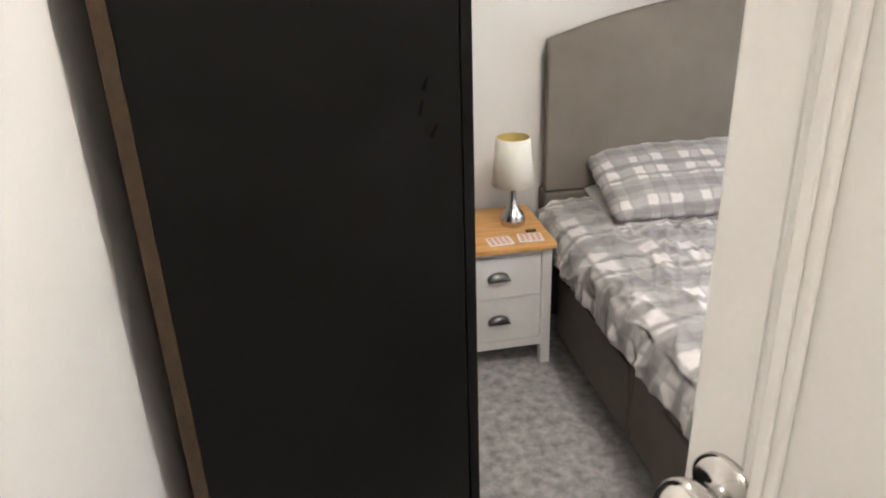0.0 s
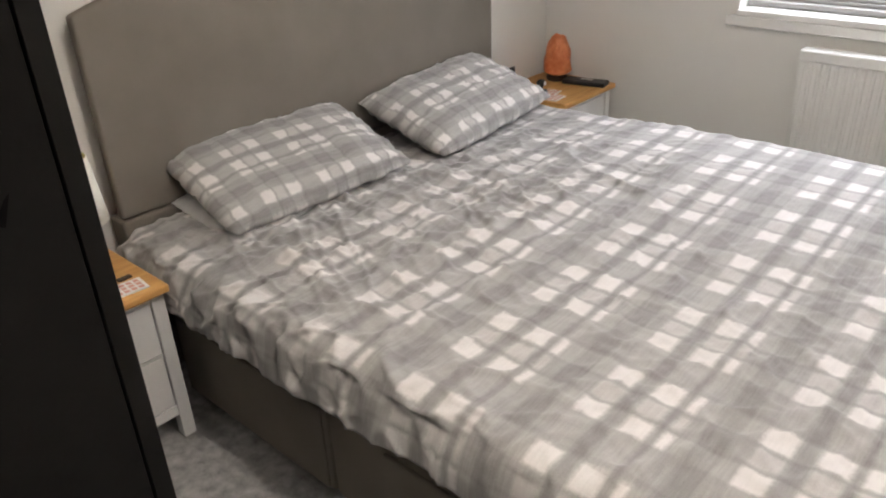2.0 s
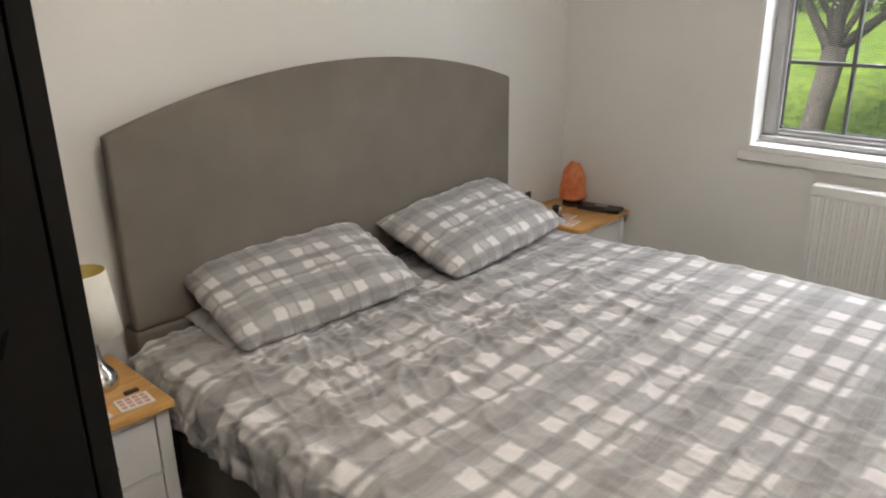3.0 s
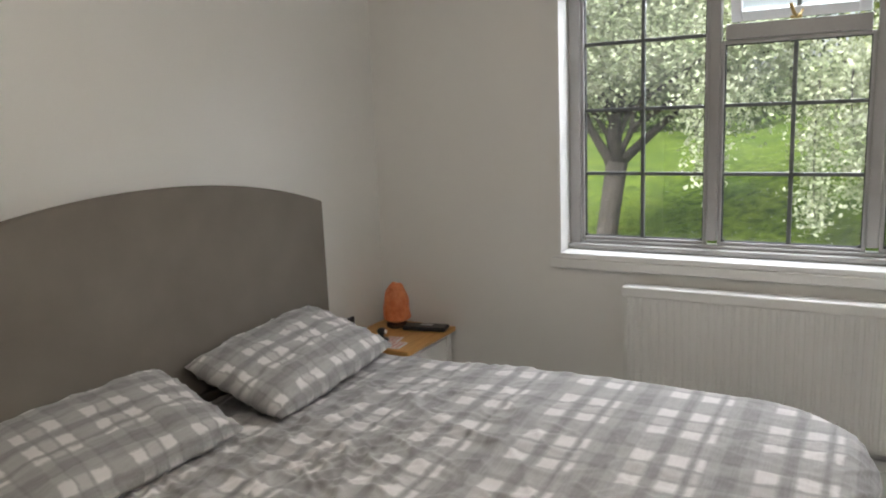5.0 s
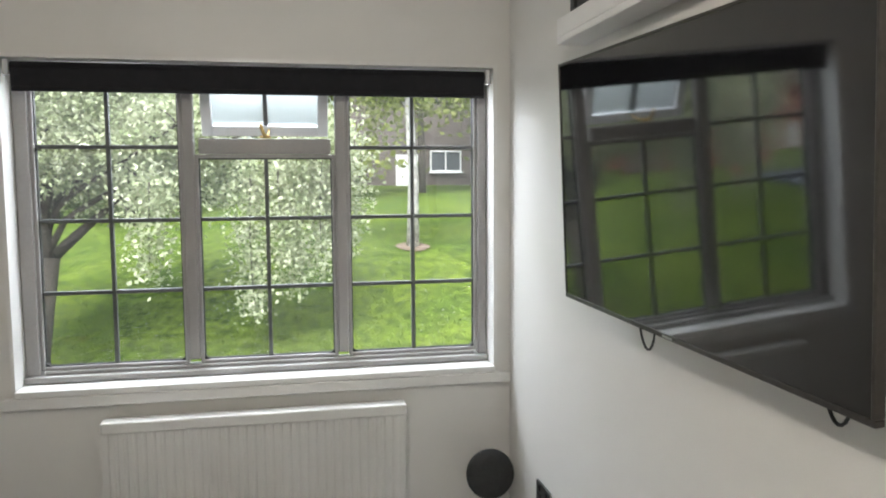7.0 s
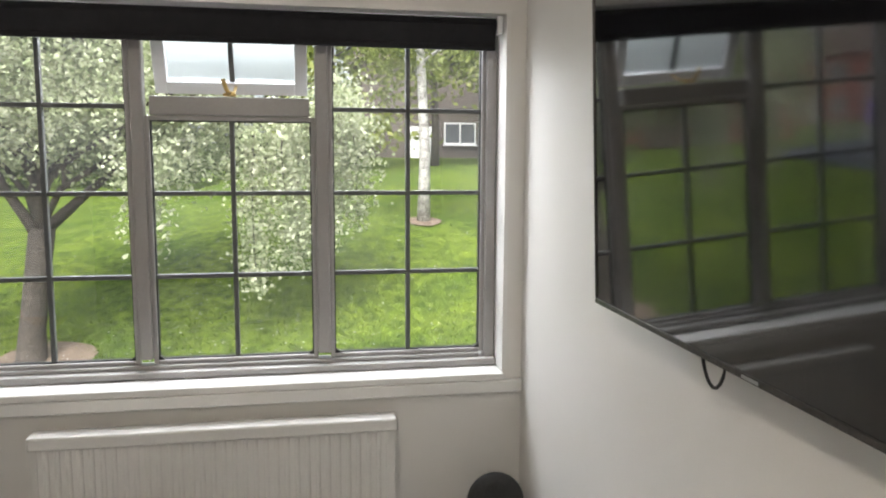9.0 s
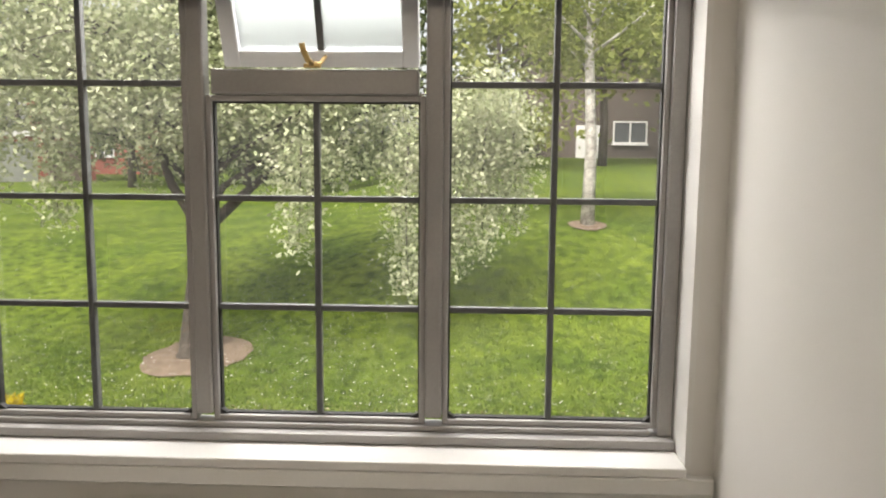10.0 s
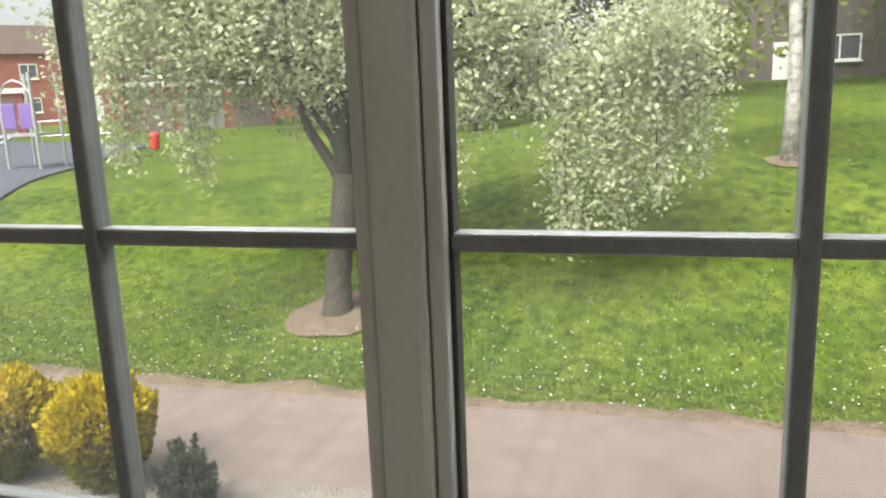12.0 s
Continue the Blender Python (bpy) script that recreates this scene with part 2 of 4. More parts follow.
structure("floor", boxes((-.3, 4.5, RY - .2, .0, -.12, 0)), CARPET, "mottled grey short-pile carpet, fitted wall to wall", "floor")
structure("ceiling", boxes((-.3, 4.5, RY - .2, .3, RZ, RZ + .2)), CEIL, "plain white painted ceiling", "ceiling")
structure("wall_west", boxes((-.3, 0, RY - .2, .185, -1.6, RZ)), WALL, "off-white painted plaster wall behind the bed", "wall")
structure("wall_south", boxes((0, 4.5, RY - .2, RY, 0, RZ)), WALL, "off-white painted plaster wall", "wall")
structure("wall_north", boxes((0, WX0, 0, .185, -1.6, RZ), (WX1, 4.5, 0, .185, -1.6, RZ), (WX0, WX1, 0, .185, -1.6, WZ0), (WX0, WX1, 0, .185, WZ1, RZ)), WALL, "off-white painted plaster wall with a wide window", "wall")
DY0, DY1, DZ = -3.50, -2.66, 2.04   # doorway in the east wall
structure("wall_east", boxes((RX, RX + .12, RY, DY0, 0, RZ), (RX, RX + .12, DY1, 0, 0, RZ), (RX, RX + .12, DY0, DY1, DZ, RZ)), WALL, "off-white painted plaster wall with a doorway", "wall")
structure("wall_hall", boxes((4.3, 4.5, RY, 0, 0, RZ), (RX + .12, 4.3, -1.6, -1.48, 0, RZ)), WALL, "plain painted hallway walls beyond the doorway", "wall")


def skirting(bm, x0, x1, y0, y1):
    box(bm, x0, x1, y0, y1, 0, .145)
    if x1 - x0 > y1 - y0:
        s = (y0 + y1) / 2
        box(bm, x0, x1, s if y1 > -.1 else y0, y1 if y1 > -.1 else s, .145, .185, )
    else:
        s = (x0 + x1) / 2
        box(bm, s if x1 > 1 else x0, x1 if x1 > 1 else s, y0, y1, .145, .185)


bm = bmesh.new()
skirting(bm, 0.0, RX, -.022, 0)
skirting(bm, 0, .022, RY, -.022)
skirting(bm, RX - .022, RX, DY1 + .07, -.022)
skirting(bm, .022, RX, RY, RY + .022)
structure("baseboard", bm, GLOSS_WHITE, "white gloss skirting board with a stepped top", "baseboard")

# window
win = tagged(thing("window_1", (WX0, .1, WZ0), "white-painted casement window with glazing bars, fanlight ajar", "window"), kind="structure")
win.location = (0, 0, 0)
FX = (WX0 + .004, 1.022, 1.520, 1.595, 2.093, 2.168, 2.666, WX1 - .004)
FY0, FY1 = .104, .160
ROWS = (1.779, 1.504, 1.234)
GB, GT = .962, 2.045     # glass bottom and top
fr = bmesh.new()
for a, b in ((FX[0], FX[1] - .016), (FX[6] + .016, FX[7])):
    box(fr, a, b, FY0, FY1, WZ0 + .045, WZ1 - .003, bevel=.004)
box(fr, FX[1] + .001, FX[6] - .001, FY0 + .001, FY1 - .001, WZ0 + .045, GB - .017, bevel=.004)
box(fr, FX[1] + .001, FX[6] - .001, FY0 + .001, FY1 - .001, GT + .017, WZ1 - .003, bevel=.004)
box(fr, FX[0], FX[7], .075, FY1 + .03, WZ0 + .022, WZ0 + .045, bevel=.004)
part("window_frame", fr, BACKLITFRAME, win)
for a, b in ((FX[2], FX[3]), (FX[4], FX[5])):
    part("mullion", boxes((a + .0165, b - .0165, FY0 + .004, FY1 - .004, GB + .001, GT - .001), bevel=.006), BACKLITFRAME, win)
part("transom", boxes((FX[3] + .001, FX[4] - .001, FY0 + .003, FY1 - .006, 1.7525, 1.812), bevel=.005), BACKLITFRAME, win)
part("window_sill", boxes((WX0 - .04, RX - .004, -.030, 0, WZ0 - .045, WZ0 - .004), (WX0 + .002, WX1 - .002, -.028, .110, WZ0 - .003, WZ0 + .020), bevel=.004), GLOSS_WHITE, win, "white gloss window board")
part("reveal_lining", boxes((WX0 - .012, WX0 + .002, -.006, .118, WZ0 + .02, WZ1 + .012), (WX1 - .002, WX1 + .012, -.006, .118, WZ0 + .02, WZ1 + .012), (WX0 + .002, WX1 - .002, -.006, .118, WZ1 - .002, WZ1 + .012)), GLOSS_WHITE, win)


def light(x0, x1, z0, z1, rows):
    """One glazed light: sash lip, gasket, bars, panes, black corner pads."""
    y = .138
    x0, x1, z0, z1 = x0 - .016, x1 + .016, z0 - .016, z1 + .016
    lip = bmesh.new()
    w = .014
    for a in ((x0, x0 + w, z0, z1), (x1 - w, x1, z0, z1), (x0 + w, x1 - w, z0, z0 + w), (x0 + w, x1 - w, z1 - w, z1)):
        box(lip, a[0], a[1], y - .022, y + .014, a[2], a[3], bevel=.003)
    sash = part("sash", lip, BACKLITFRAME, win)
    g = bmesh.new()
    q = w + .004
    for a in ((x0 + w, x0 + q, z0 + w, z1 - w), (x1 - q, x1 - w, z0 + w, z1 - w), (x0 + q, x1 - q, z0 + w, z0 + q), (x0 + q, x1 - q, z1 - q, z1 - w)):
        box(g, a[0], a[1], y - .010, y + .010, a[2], a[3])
    part("gasket", g, RUBBER, sash)
    xm = (x0 + x1) / 2
    hb = .0075
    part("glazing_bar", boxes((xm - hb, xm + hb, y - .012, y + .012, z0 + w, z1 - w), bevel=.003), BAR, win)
    xs = (x0 + q - .002, xm - hb + .001, xm + hb - .001, x1 - q + .002)
    zs = [z0 + q - .002]
    for r in sorted(rows):
        for a, b in ((xs[0], xs[1]), (xs[2], xs[3])):
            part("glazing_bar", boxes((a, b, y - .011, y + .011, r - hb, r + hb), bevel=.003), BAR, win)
        zs += [r - hb + .001, r + hb - .001]
    zs.append(z1 - q + .002)
    for i in range(0, len(zs), 2):
        for a, b in ((xs[0], xs[1]), (xs[2], xs[3])):
            pane = part("pane", boxes((a, b, y - .002, y + .002, zs[i], zs[i + 1])), GLASS, win)
            pane.visible_shadow = False
    for xc, s in ((x0 + w, 1), (x1 - w, -1)):
        pad = bmesh.new()
        vs = [pad.verts.new(p) for p in ((xc, y - .016, z0 + w), (xc + s * .022, y - .016, z0 + w), (xc, y - .016, z0 + w + .016))]
        f = pad.faces.new(vs)
        ext = bmesh.ops.extrude_face_region(pad, geom=[f])
        bmesh.ops.translate(pad, vec=(0, .02, 0), verts=[e for e in ext["geom"] if isinstance(e, bmesh.types.BMVert)])
        part("corner_pad", pad, RUBBER, sash)


light(FX[1], FX[2], GB, GT, ROWS)
light(FX[5], FX[6], GB, GT, ROWS)
light(FX[3], FX[4], GB, 1.735, ROWS[1:])

# fanlight, hinged at the head and pushed out at the foot
FT = Matrix.Translation((0, .13, GT - .004)) @ Matrix.Rotation(radians(23), 4, 'X')
fh, w = GT - 1.818, .041
fx0, fx1 = FX[3] + .006, FX[4] - .006


def fan(name, bm, mat, label=""):
    bmesh.ops.transform(bm, matrix=FT, verts=bm.verts)
    return part(name, bm, mat, win, label)


fan("fanlight_sash", boxes((fx0, fx0 + w, -.02, .03, -fh, 0), (fx1 - w, fx1, -.02, .03, -fh, 0), (fx0 + w, fx1 - w, -.02, .03, -fh, -fh + w), (fx0 + w, fx1 - w, -.02, .03, -w, 0), bevel=.004), UPVC, "white top-hung sash pushed outward")
fxm = (fx0 + fx1) / 2
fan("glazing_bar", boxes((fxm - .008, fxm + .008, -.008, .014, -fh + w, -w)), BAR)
for a, b in ((fx0 + w, fxm - .008), (fxm + .008, fx1 - w)):
    fan("pane", boxes((a, b, .0, .004, -fh + w, -w)), FROST).visible_shadow = False
stay = bmesh.new()
tube(stay, [(fxm, .075, 1.823), (fxm - .004, .06, 1.826), (fxm - .012, .045, 1.85), (fxm - .014, .042, 1.862)], .007)
tube(stay, [(fxm, .08, 1.822), (fxm + .01, .13, 1.826), (fxm + .012, .19, 1.85)], .005)
box(stay, fxm - .02, fxm + .02, .082, .10, 1.812, 1.822, bevel=.003)
part("stay", stay, BRASS, win, "brass casement stay", True)

# roller blind
bl = thing("roller_blind", (1.84, .05, 2.0), "black roller blind, rolled almost fully up in the window head", "blind")
bl.location = (0, 0, 0)
b = bmesh.new()
tube(b, [(WX0 + .03, .045, WZ1 - .035), (WX1 - .03, .045, WZ1 - .035)], .026, 18)
part("tube", b, BLIND, bl, "", True)
part("fabric", boxes((WX0 + .034, WX1 - .034, .017, .019, 1.985, WZ1 - .035)), BLIND, bl)
part("bottom_bar", boxes((WX0 + .034, WX1 - .034, .012, .024, 1.967, 1.985), bevel=.004), BLIND, bl)
for x in (WX0 + .008, WX1 - .026):
    part("bracket", boxes((x, x + .018, .02, .07, WZ1 - .06, WZ1 - .004), bevel=.003), UPVC, bl)

# door and frame
door = tagged(thing("door_1", (0, 0, 0), "white panelled internal door, standing open into the room", "door"), kind="structure")
lin = bmesh.new()
box(lin, RX - .002, RX + .122, DY0, DY0 + .03, 0, DZ, bevel=.002)
box(lin, RX - .002, RX + .122, DY1 - .03, DY1, 0, DZ, bevel=.002)
box(lin, RX - .002, RX + .122, DY0 + .03, DY1 - .03, DZ - .03, DZ, bevel=.002)
part("door_lining", lin, GLOSS_WHITE, door)
arc = bmesh.new()
for x0, x1 in ((RX - .018, RX - .002), (RX + .122, RX + .138)):
    box(arc, x0, x1, DY0 - .045, DY0 + .02, 0, DZ + .05, bevel=.004)
    box(arc, x0, x1, DY1 - .02, DY1 + .045, 0, DZ + .05, bevel=.004)
    box(arc, x0, x1, DY0 + .02, DY1 - .02, DZ - .015, DZ + .05, bevel=.004)
part("architrave", arc, GLOSS_WHITE, door)
LEAF = Matrix.Translation((2.785, -2.69, 0)) @ Matrix.Rotation(math.atan2(-.224, -.488), 4, 'Z')
LW, LH, LT = .531, 1.99, .038


def leaf_part(name, bm, mat, parent, label="", smooth=False):
    bmesh.ops.transform(bm, matrix=LEAF, verts=bm.verts)
    return part(name, bm, mat, parent, label, smooth)


leaf = leaf_part("door_leaf", boxes((0, LW, -LT / 2 + .006, LT / 2 - .006, .01, LH), (LW - .058, LW, -LT / 2, LT / 2, .01, LH), (0, .058, -LT / 2, LT / 2, .01, LH),
                                    (.058, LW - .058, -LT / 2, LT / 2, 1.88, LH), (.058, LW - .058, -LT / 2, LT / 2, .95, 1.09), (.058, LW - .058, -LT / 2, LT / 2, .01, .22), bevel=.003), GLOSS_WHITE, door)
mo = bmesh.new()
for z0, z1 in ((.22, .95), (1.09, 1.88)):
    for s in (-1, 1):
        ys = sorted((s * (LT / 2 - .006), s * (LT / 2 + .004)))
        for a in ((.058, .090, z0, z1), (LW - .090, LW - .058, z0, z1), (.090, LW - .090, z0, z0 + .025), (.090, LW - .090, z1 - .025, z1)):
            box(mo, a[0], a[1], ys[0], ys[1], a[2], a[3], bevel=.004)
            t_ = .010
            yt = sorted((s * (LT / 2 + .0045), s * (LT / 2 + .009)))
            box(mo, a[0] + (t_ if a[1] - a[0] < .05 else 0), a[1] - (t_ if a[1] - a[0] < .05 else 0), yt[0], yt[1], a[2] + (t_ if a[3] - a[2] < .05 else 0), a[3] - (t_ if a[3] - a[2] < .05 else 0), bevel=.002)
leaf_part("moulding", mo, GLOSS_WHITE, door)
for s in (1, -1):
    k = bmesh.new()
    rot = Matrix.Translation((LW - .042, s * LT / 2, 1.170)) @ Matrix.Rotation(radians(-90 * s), 4, 'X')
    lathe(k, [(.032, 0), (.032, .004), (.027, .009), (.012, .011), (.010, .028), (.016, .034), (.027, .042), (.031, .052), (.028, .062), (.016, .069), (.0, .071)], m=rot)
    leaf_part("door_knob", k, CHROME, door, "round chrome door knob", True)

# wardrobe
wd = thing("wardrobe", (.94, -3.2, 0), "tall black-brown wardrobe, back edge of raw board showing", "wardrobe")
wd.location = (0, 0, 0)
A0, A1, B0, B1, WH = .60, 1.600, -3.508, -2.986, 2.01
part("side_panel", boxes((A1 - .018, A1, B0, B1, 0, WH), bevel=.001), DARKBOARD, wd)
part("side_panel", boxes((A0, A0 + .018, B0, B1, 0, WH), bevel=.001), DARKBOARD, wd)
part("top_panel", boxes((A0 + .018, A1 - .018, B0, B1, WH - .02, WH)), DARKBOARD, wd)
part("plinth", boxes((A0 + .018, A1 - .018, B1 - .03, B1 - .012, 0, .08)), DARKBOARD, wd)
part("back_panel", boxes((A0, A1 + .002, B0 - .028, B0 - .001, .02, WH - .002)), HARDBOARD, wd, "raw brown hardboard back")
for a, b in ((A0 + .001, (A0 + A1) / 2 - .002), ((A0 + A1) / 2 + .002, A1 - .001)):
    part("door", boxes((a, b, B1 + .003, B1 + .022, .082, WH - .002), bevel=.001), DARKBOARD, wd)
SCUFF = surface("scuff_mark", (.003, .003, .003), (.006, .006, .006), 60, .9, spec=.02)
for (y, z, h, tl) in ((-3.048, 1.375, .022, .004), (-3.056, 1.335, .024, .003), (-3.038, 1.295, .022, .008)):
    sc = bmesh.new()
    v = [sc.verts.new(p) for p in ((A1 + .0006, y - .004, z), (A1 + .0006, y + .003, z - .004), (A1 + .0006, y + .005 + tl, z + h), (A1 + .0006, y + tl, z + h - .004))]
    sc.faces.new(v)
    part("scuff", sc, SCUFF, wd)

# bed
BX0, BX1, BY0, BY1 = .115, 2.10, -2.338, -.563
bed = thing("bed", (1.1, -1.46, 0), "wide divan bed in taupe fabric with an arched headboard", "bed")
bed.location = (0, 0, 0)
hb = bmesh.new()
n, ymid, hw = 28, (BY0 + BY1) / 2 + .003, (BY1 - BY0) / 2 - .003
top = []
for i in range(n + 1):
    a = -1 + 2 * i / n
    top.append((ymid + a * hw, 1.178 + .140 * (1 - abs(a) ** 2.1)))
for (zlow, xf) in ((.583, .106),):
    f0 = [hb.verts.new((xf, ymid - hw, zlow))] + [hb.verts.new((xf, y, z)) for y, z in top] + [hb.verts.new((xf, ymid + hw, zlow))]
    f = hb.faces.new(f0)
    ext = bmesh.ops.extrude_face_region(hb, geom=[f])
    bmesh.ops.translate(hb, vec=(-.042, 0, 0), verts=[e for e in ext["geom"] if isinstance(e, bmesh.types.BMVert)])
bmesh.ops.recalc_face_normals(hb, faces=hb.faces)
bmesh.ops.bevel(hb, geom=[e for e in hb.edges if e.calc_face_angle(0) > .7], offset=.010, segments=3, affect='EDGES', profile=.5)
part("headboard", hb, UPHOL, bed, "arched taupe fabric headboard", True)
part("headboard_lower", boxes((.012, .108, BY0 + .004, BY1 - .002, .02, .579), bevel=.010), UPHOL, bed)
mid = .978
for x0, x1 in ((BX0 + .16, mid - .003), (mid + .003, BX1)):
    base = part("divan_base", boxes((x0, x1, BY0 + .012, BY1 - .012, .040, .398), bevel=.014), UPHOL, bed)
    if x0 > .9:
        for s, y in ((-1, BY0 + .012), (1, BY1 - .012)):
            ys = sorted((y, y + s * .012))
            part("drawer_front", boxes((1.19, 2.03, ys[0], ys[1], .055, .312), bevel=.005), UPHOL, base)
    else:
        for s, y in ((-1, BY0 + .012), (1, BY1 - .012)):
            ys = sorted((y, y + s * .010))
            part("side_panel", boxes((x0 + .02, x1 - .012, ys[0], ys[1], .055, .318), bevel=.005), UPHOL, base)
for x in (.40, 1.0, 1.25, 2.0):
    for y in (BY0 + .12, BY1 - .12):
        c = bmesh.new()
        lathe(c, [(.022, 0), (.024, .02), (.018, .045)], (x, y, 0), 12)
        part("castor", c, BLACK, bed)
part("mattress", boxes((BX0, BX1 - .01, BY0 + .02, BY1 - .02, .399, .50), bevel=.04), LINEN, bed, "", True)


def smooth_step(k):
    k = min(1.0, max(0.0, k))
    return k * k * (3 - 2 * k)


def drape(name, x_edge, half, y_mid, top_z, head, foot_hang, side_hang, seed, mat, nx, ny):
    """A quilt laid over the mattress: flat on top, rounded over three edges, hanging at sides and foot."""
    bm = bmesh.new()
    uvl = bm.loops.layers.uv.new("UVMap")
    r, rc = .10, .24

    def over(d):
        if d <= 0:
            return d, 0.0
        a = min(d / r, math.pi / 2)
        out, down = r * math.sin(a), r * (1 - math.cos(a))
        rest = d - r * math.pi / 2
        return out + max(0, rest) * .06, down + max(0, rest)

    grid = []
    for i in range(nx + 1):
        u = head + (x_edge + foot_hang - head) * i / nx
        row = []
        for j in range(ny + 1):
            v = -half - side_hang + (2 * half + 2 * side_hang) * j / ny
            hem = 1 - .06 * noise.noise(Vector((u * 3, v * .5, seed)))
            cu, cv = max(0.0, u - (x_edge - rc)), max(0.0, abs(v) - (half - rc))
            if u < x_edge - rc:
                cv = max(0.0, abs(v) - half + rc)
            far = math.hypot(cu, cv)
            x, y, down = u, v, 0.0
            if far > rc:
                ov, down = over(far - rc)
                x = min(u, x_edge - rc) + cu / far * (rc + ov)
                y = math.copysign(min(abs(v), half - rc) + cv / far * (rc + ov), v)
                down *= hem
            p = Vector((u * 2.6, v * 2.6, seed))
            big = noise.noise(p * .45) * .010
            q = Vector((u * 5 + v * 2.5, v * 4 - u * 2.0, seed))
            ridge = (1 - abs(noise.noise(q)) * 2.2) ** 3 * .010 if abs(noise.noise(q)) < .45 else 0
            c1 = abs(noise.noise(Vector((u * 7 + v * 4, v * 5 - u * 3, seed + 2))))
            c2 = abs(noise.noise(Vector((u * 5 - v * 8, v * 3 + u * 5, seed + 7))))
            fine = .009 * max(0, 1 - c1 * 6) ** 1.5 + .008 * max(0, 1 - c2 * 6) ** 1.5 + noise.noise(Vector((u * 26, v * 22, seed))) * .003
            warp = .25 * noise.noise(Vector((u * 1.3, v * 1.3, seed + 11)))
            k1 = abs(noise.noise(Vector(((u * .55 + v * .83 + warp) * 2.0, (u * .83 - v * .55 + warp) * 11, seed + 5))))
            k2 = abs(noise.noise(Vector(((u * .93 - v * .37 + warp) * 1.8, (u * .37 + v * .93 - warp) * 13, seed + 9))))
            patch = max(0.0, .55 + noise.noise(Vector((u * 1.1, v * 1.1, seed + 3))))
            fine += (.012 * max(0, 1 - k1 * 5) ** 1.3 + .010 * max(0, 1 - k2 * 5) ** 1.3) * patch
            near = max(0.0, 1 - abs(u - .8) / .7)
            calm = (1 - .6 * smooth_step((u - 1.15) / .5) * smooth_step((v + .2) / .6)) * (1 - .55 * smooth_step((v - .4) / .3))
            w = big + (ridge + fine) * (.65 + .45 * near) * calm
            flap = noise.noise(Vector((u * 7, v * 7, seed + 4))) * .014 if down > .03 else 0
            ny_ = math.copysign(cv / far, v) * (w + flap) if far > rc else 0
            nx_ = cu / far * (w + flap) if far > rc else 0
            z = top_z - down + (w if down < .05 else 0)
            z += .012 + .030 * smooth_step((v + .3) / .9) * smooth_step((u - .5) / .8) + .012 * smooth_step((u - 1.1) / .5) * smooth_step(v / .6) - .012 * smooth_step((u - 1.8) / .3) * smooth_step((v - .5) / .4)
            row.append(bm.verts.new((x + nx_, y_mid + y + ny_, z)))
        grid.append(row)
    du, dv_ = (x_edge + foot_hang - head) / nx, (2 * half + 2 * side_hang) / ny
    for i in range(nx):
        for j in range(ny):
            f = bm.faces.new((grid[i][j], grid[i + 1][j], grid[i + 1][j + 1], grid[i][j + 1]))
            for lp, (a, b_) in zip(f.loops, ((i, j), (i + 1, j), (i + 1, j + 1), (i, j + 1))):
                lp[uvl].uv = (a * du, b_ * dv_)
    ob = part(name, bm, mat, None, "", True)
    so = ob.modifiers.new("thickness", 'SOLIDIFY')
    so.thickness, so.offset = .022, -1
    return ob


duvet = drape("duvet", BX1 - .01, .835, -1.450, .537, .13, .36, .192, 3.1, PLAID, 300, 300)
tagged(duvet, "crumpled grey and white check duvet spread over the bed", "duvet", kind="thing")


def pillow(name, m, lx, ly, th, mat, seed):
    bm = bmesh.new()
    uvl = bm.loops.layers.uv.new("UVMap")
    n = 44
    sheets = []
    for side in (1, -1):
        g = []
        for i in range(n + 1):
            row = []
            for j in range(n + 1):
                a, b_ = -1 + 2 * i / n, -1 + 2 * j / n
                e = max(0.0, (1 - abs(a) ** 3)) ** .55 * max(0.0, (1 - abs(b_) ** 3)) ** .55
                pin = 1 - .07 * (1 - a * a) * abs(b_) ** 3
                pin2 = 1 - .05 * (1 - b_ * b_) * abs(a) ** 3
                wr = noise.noise(Vector((a * 3 + seed, b_ * 3, side))) * .012 * e + noise.noise(Vector((a * 8 + seed, b_ * 5, side * 2))) * .009 + noise.noise(Vector((a * 17 + b_ * 9 + seed, b_ * 16, side * 2))) * .005
                hem = noise.noise(Vector((a * 6, b_ * 6, seed))) * .008
                edge_ = max(abs(a), abs(b_)) ** 4
                wr += edge_ * noise.noise(Vector((b_ * 22 * abs(a) + seed, a * 22 * abs(b_), 3))) * .012
                sq = 1 - .07 * (a * b_) ** 2
                row.append(bm.verts.new((a * lx / 2 * pin2 * sq + hem, b_ * ly / 2 * pin * sq + hem, side * (e * th / 2 + .001) + wr)))
            g.append(row)
        sheets.append(g)
        for i in range(n):
            for j in range(n):
                idx = ((i, j), (i + 1, j), (i + 1, j + 1), (i, j + 1))
                f = bm.faces.new([g[p][q] for p, q in idx])
                for lp, (p, q) in zip(f.loops, idx):
                    lp[uvl].uv = (p / n * lx, q / n * ly)
    bmesh.ops.remove_doubles(bm, verts=[v for g in sheets for i, row in enumerate(g) for j, v in enumerate(row) if i in (0, n) or j in (0, n)], dist=.014)
    bmesh.ops.transform(bm, matrix=m, verts=bm.verts)
    return part(name, bm, mat, None, "", True)


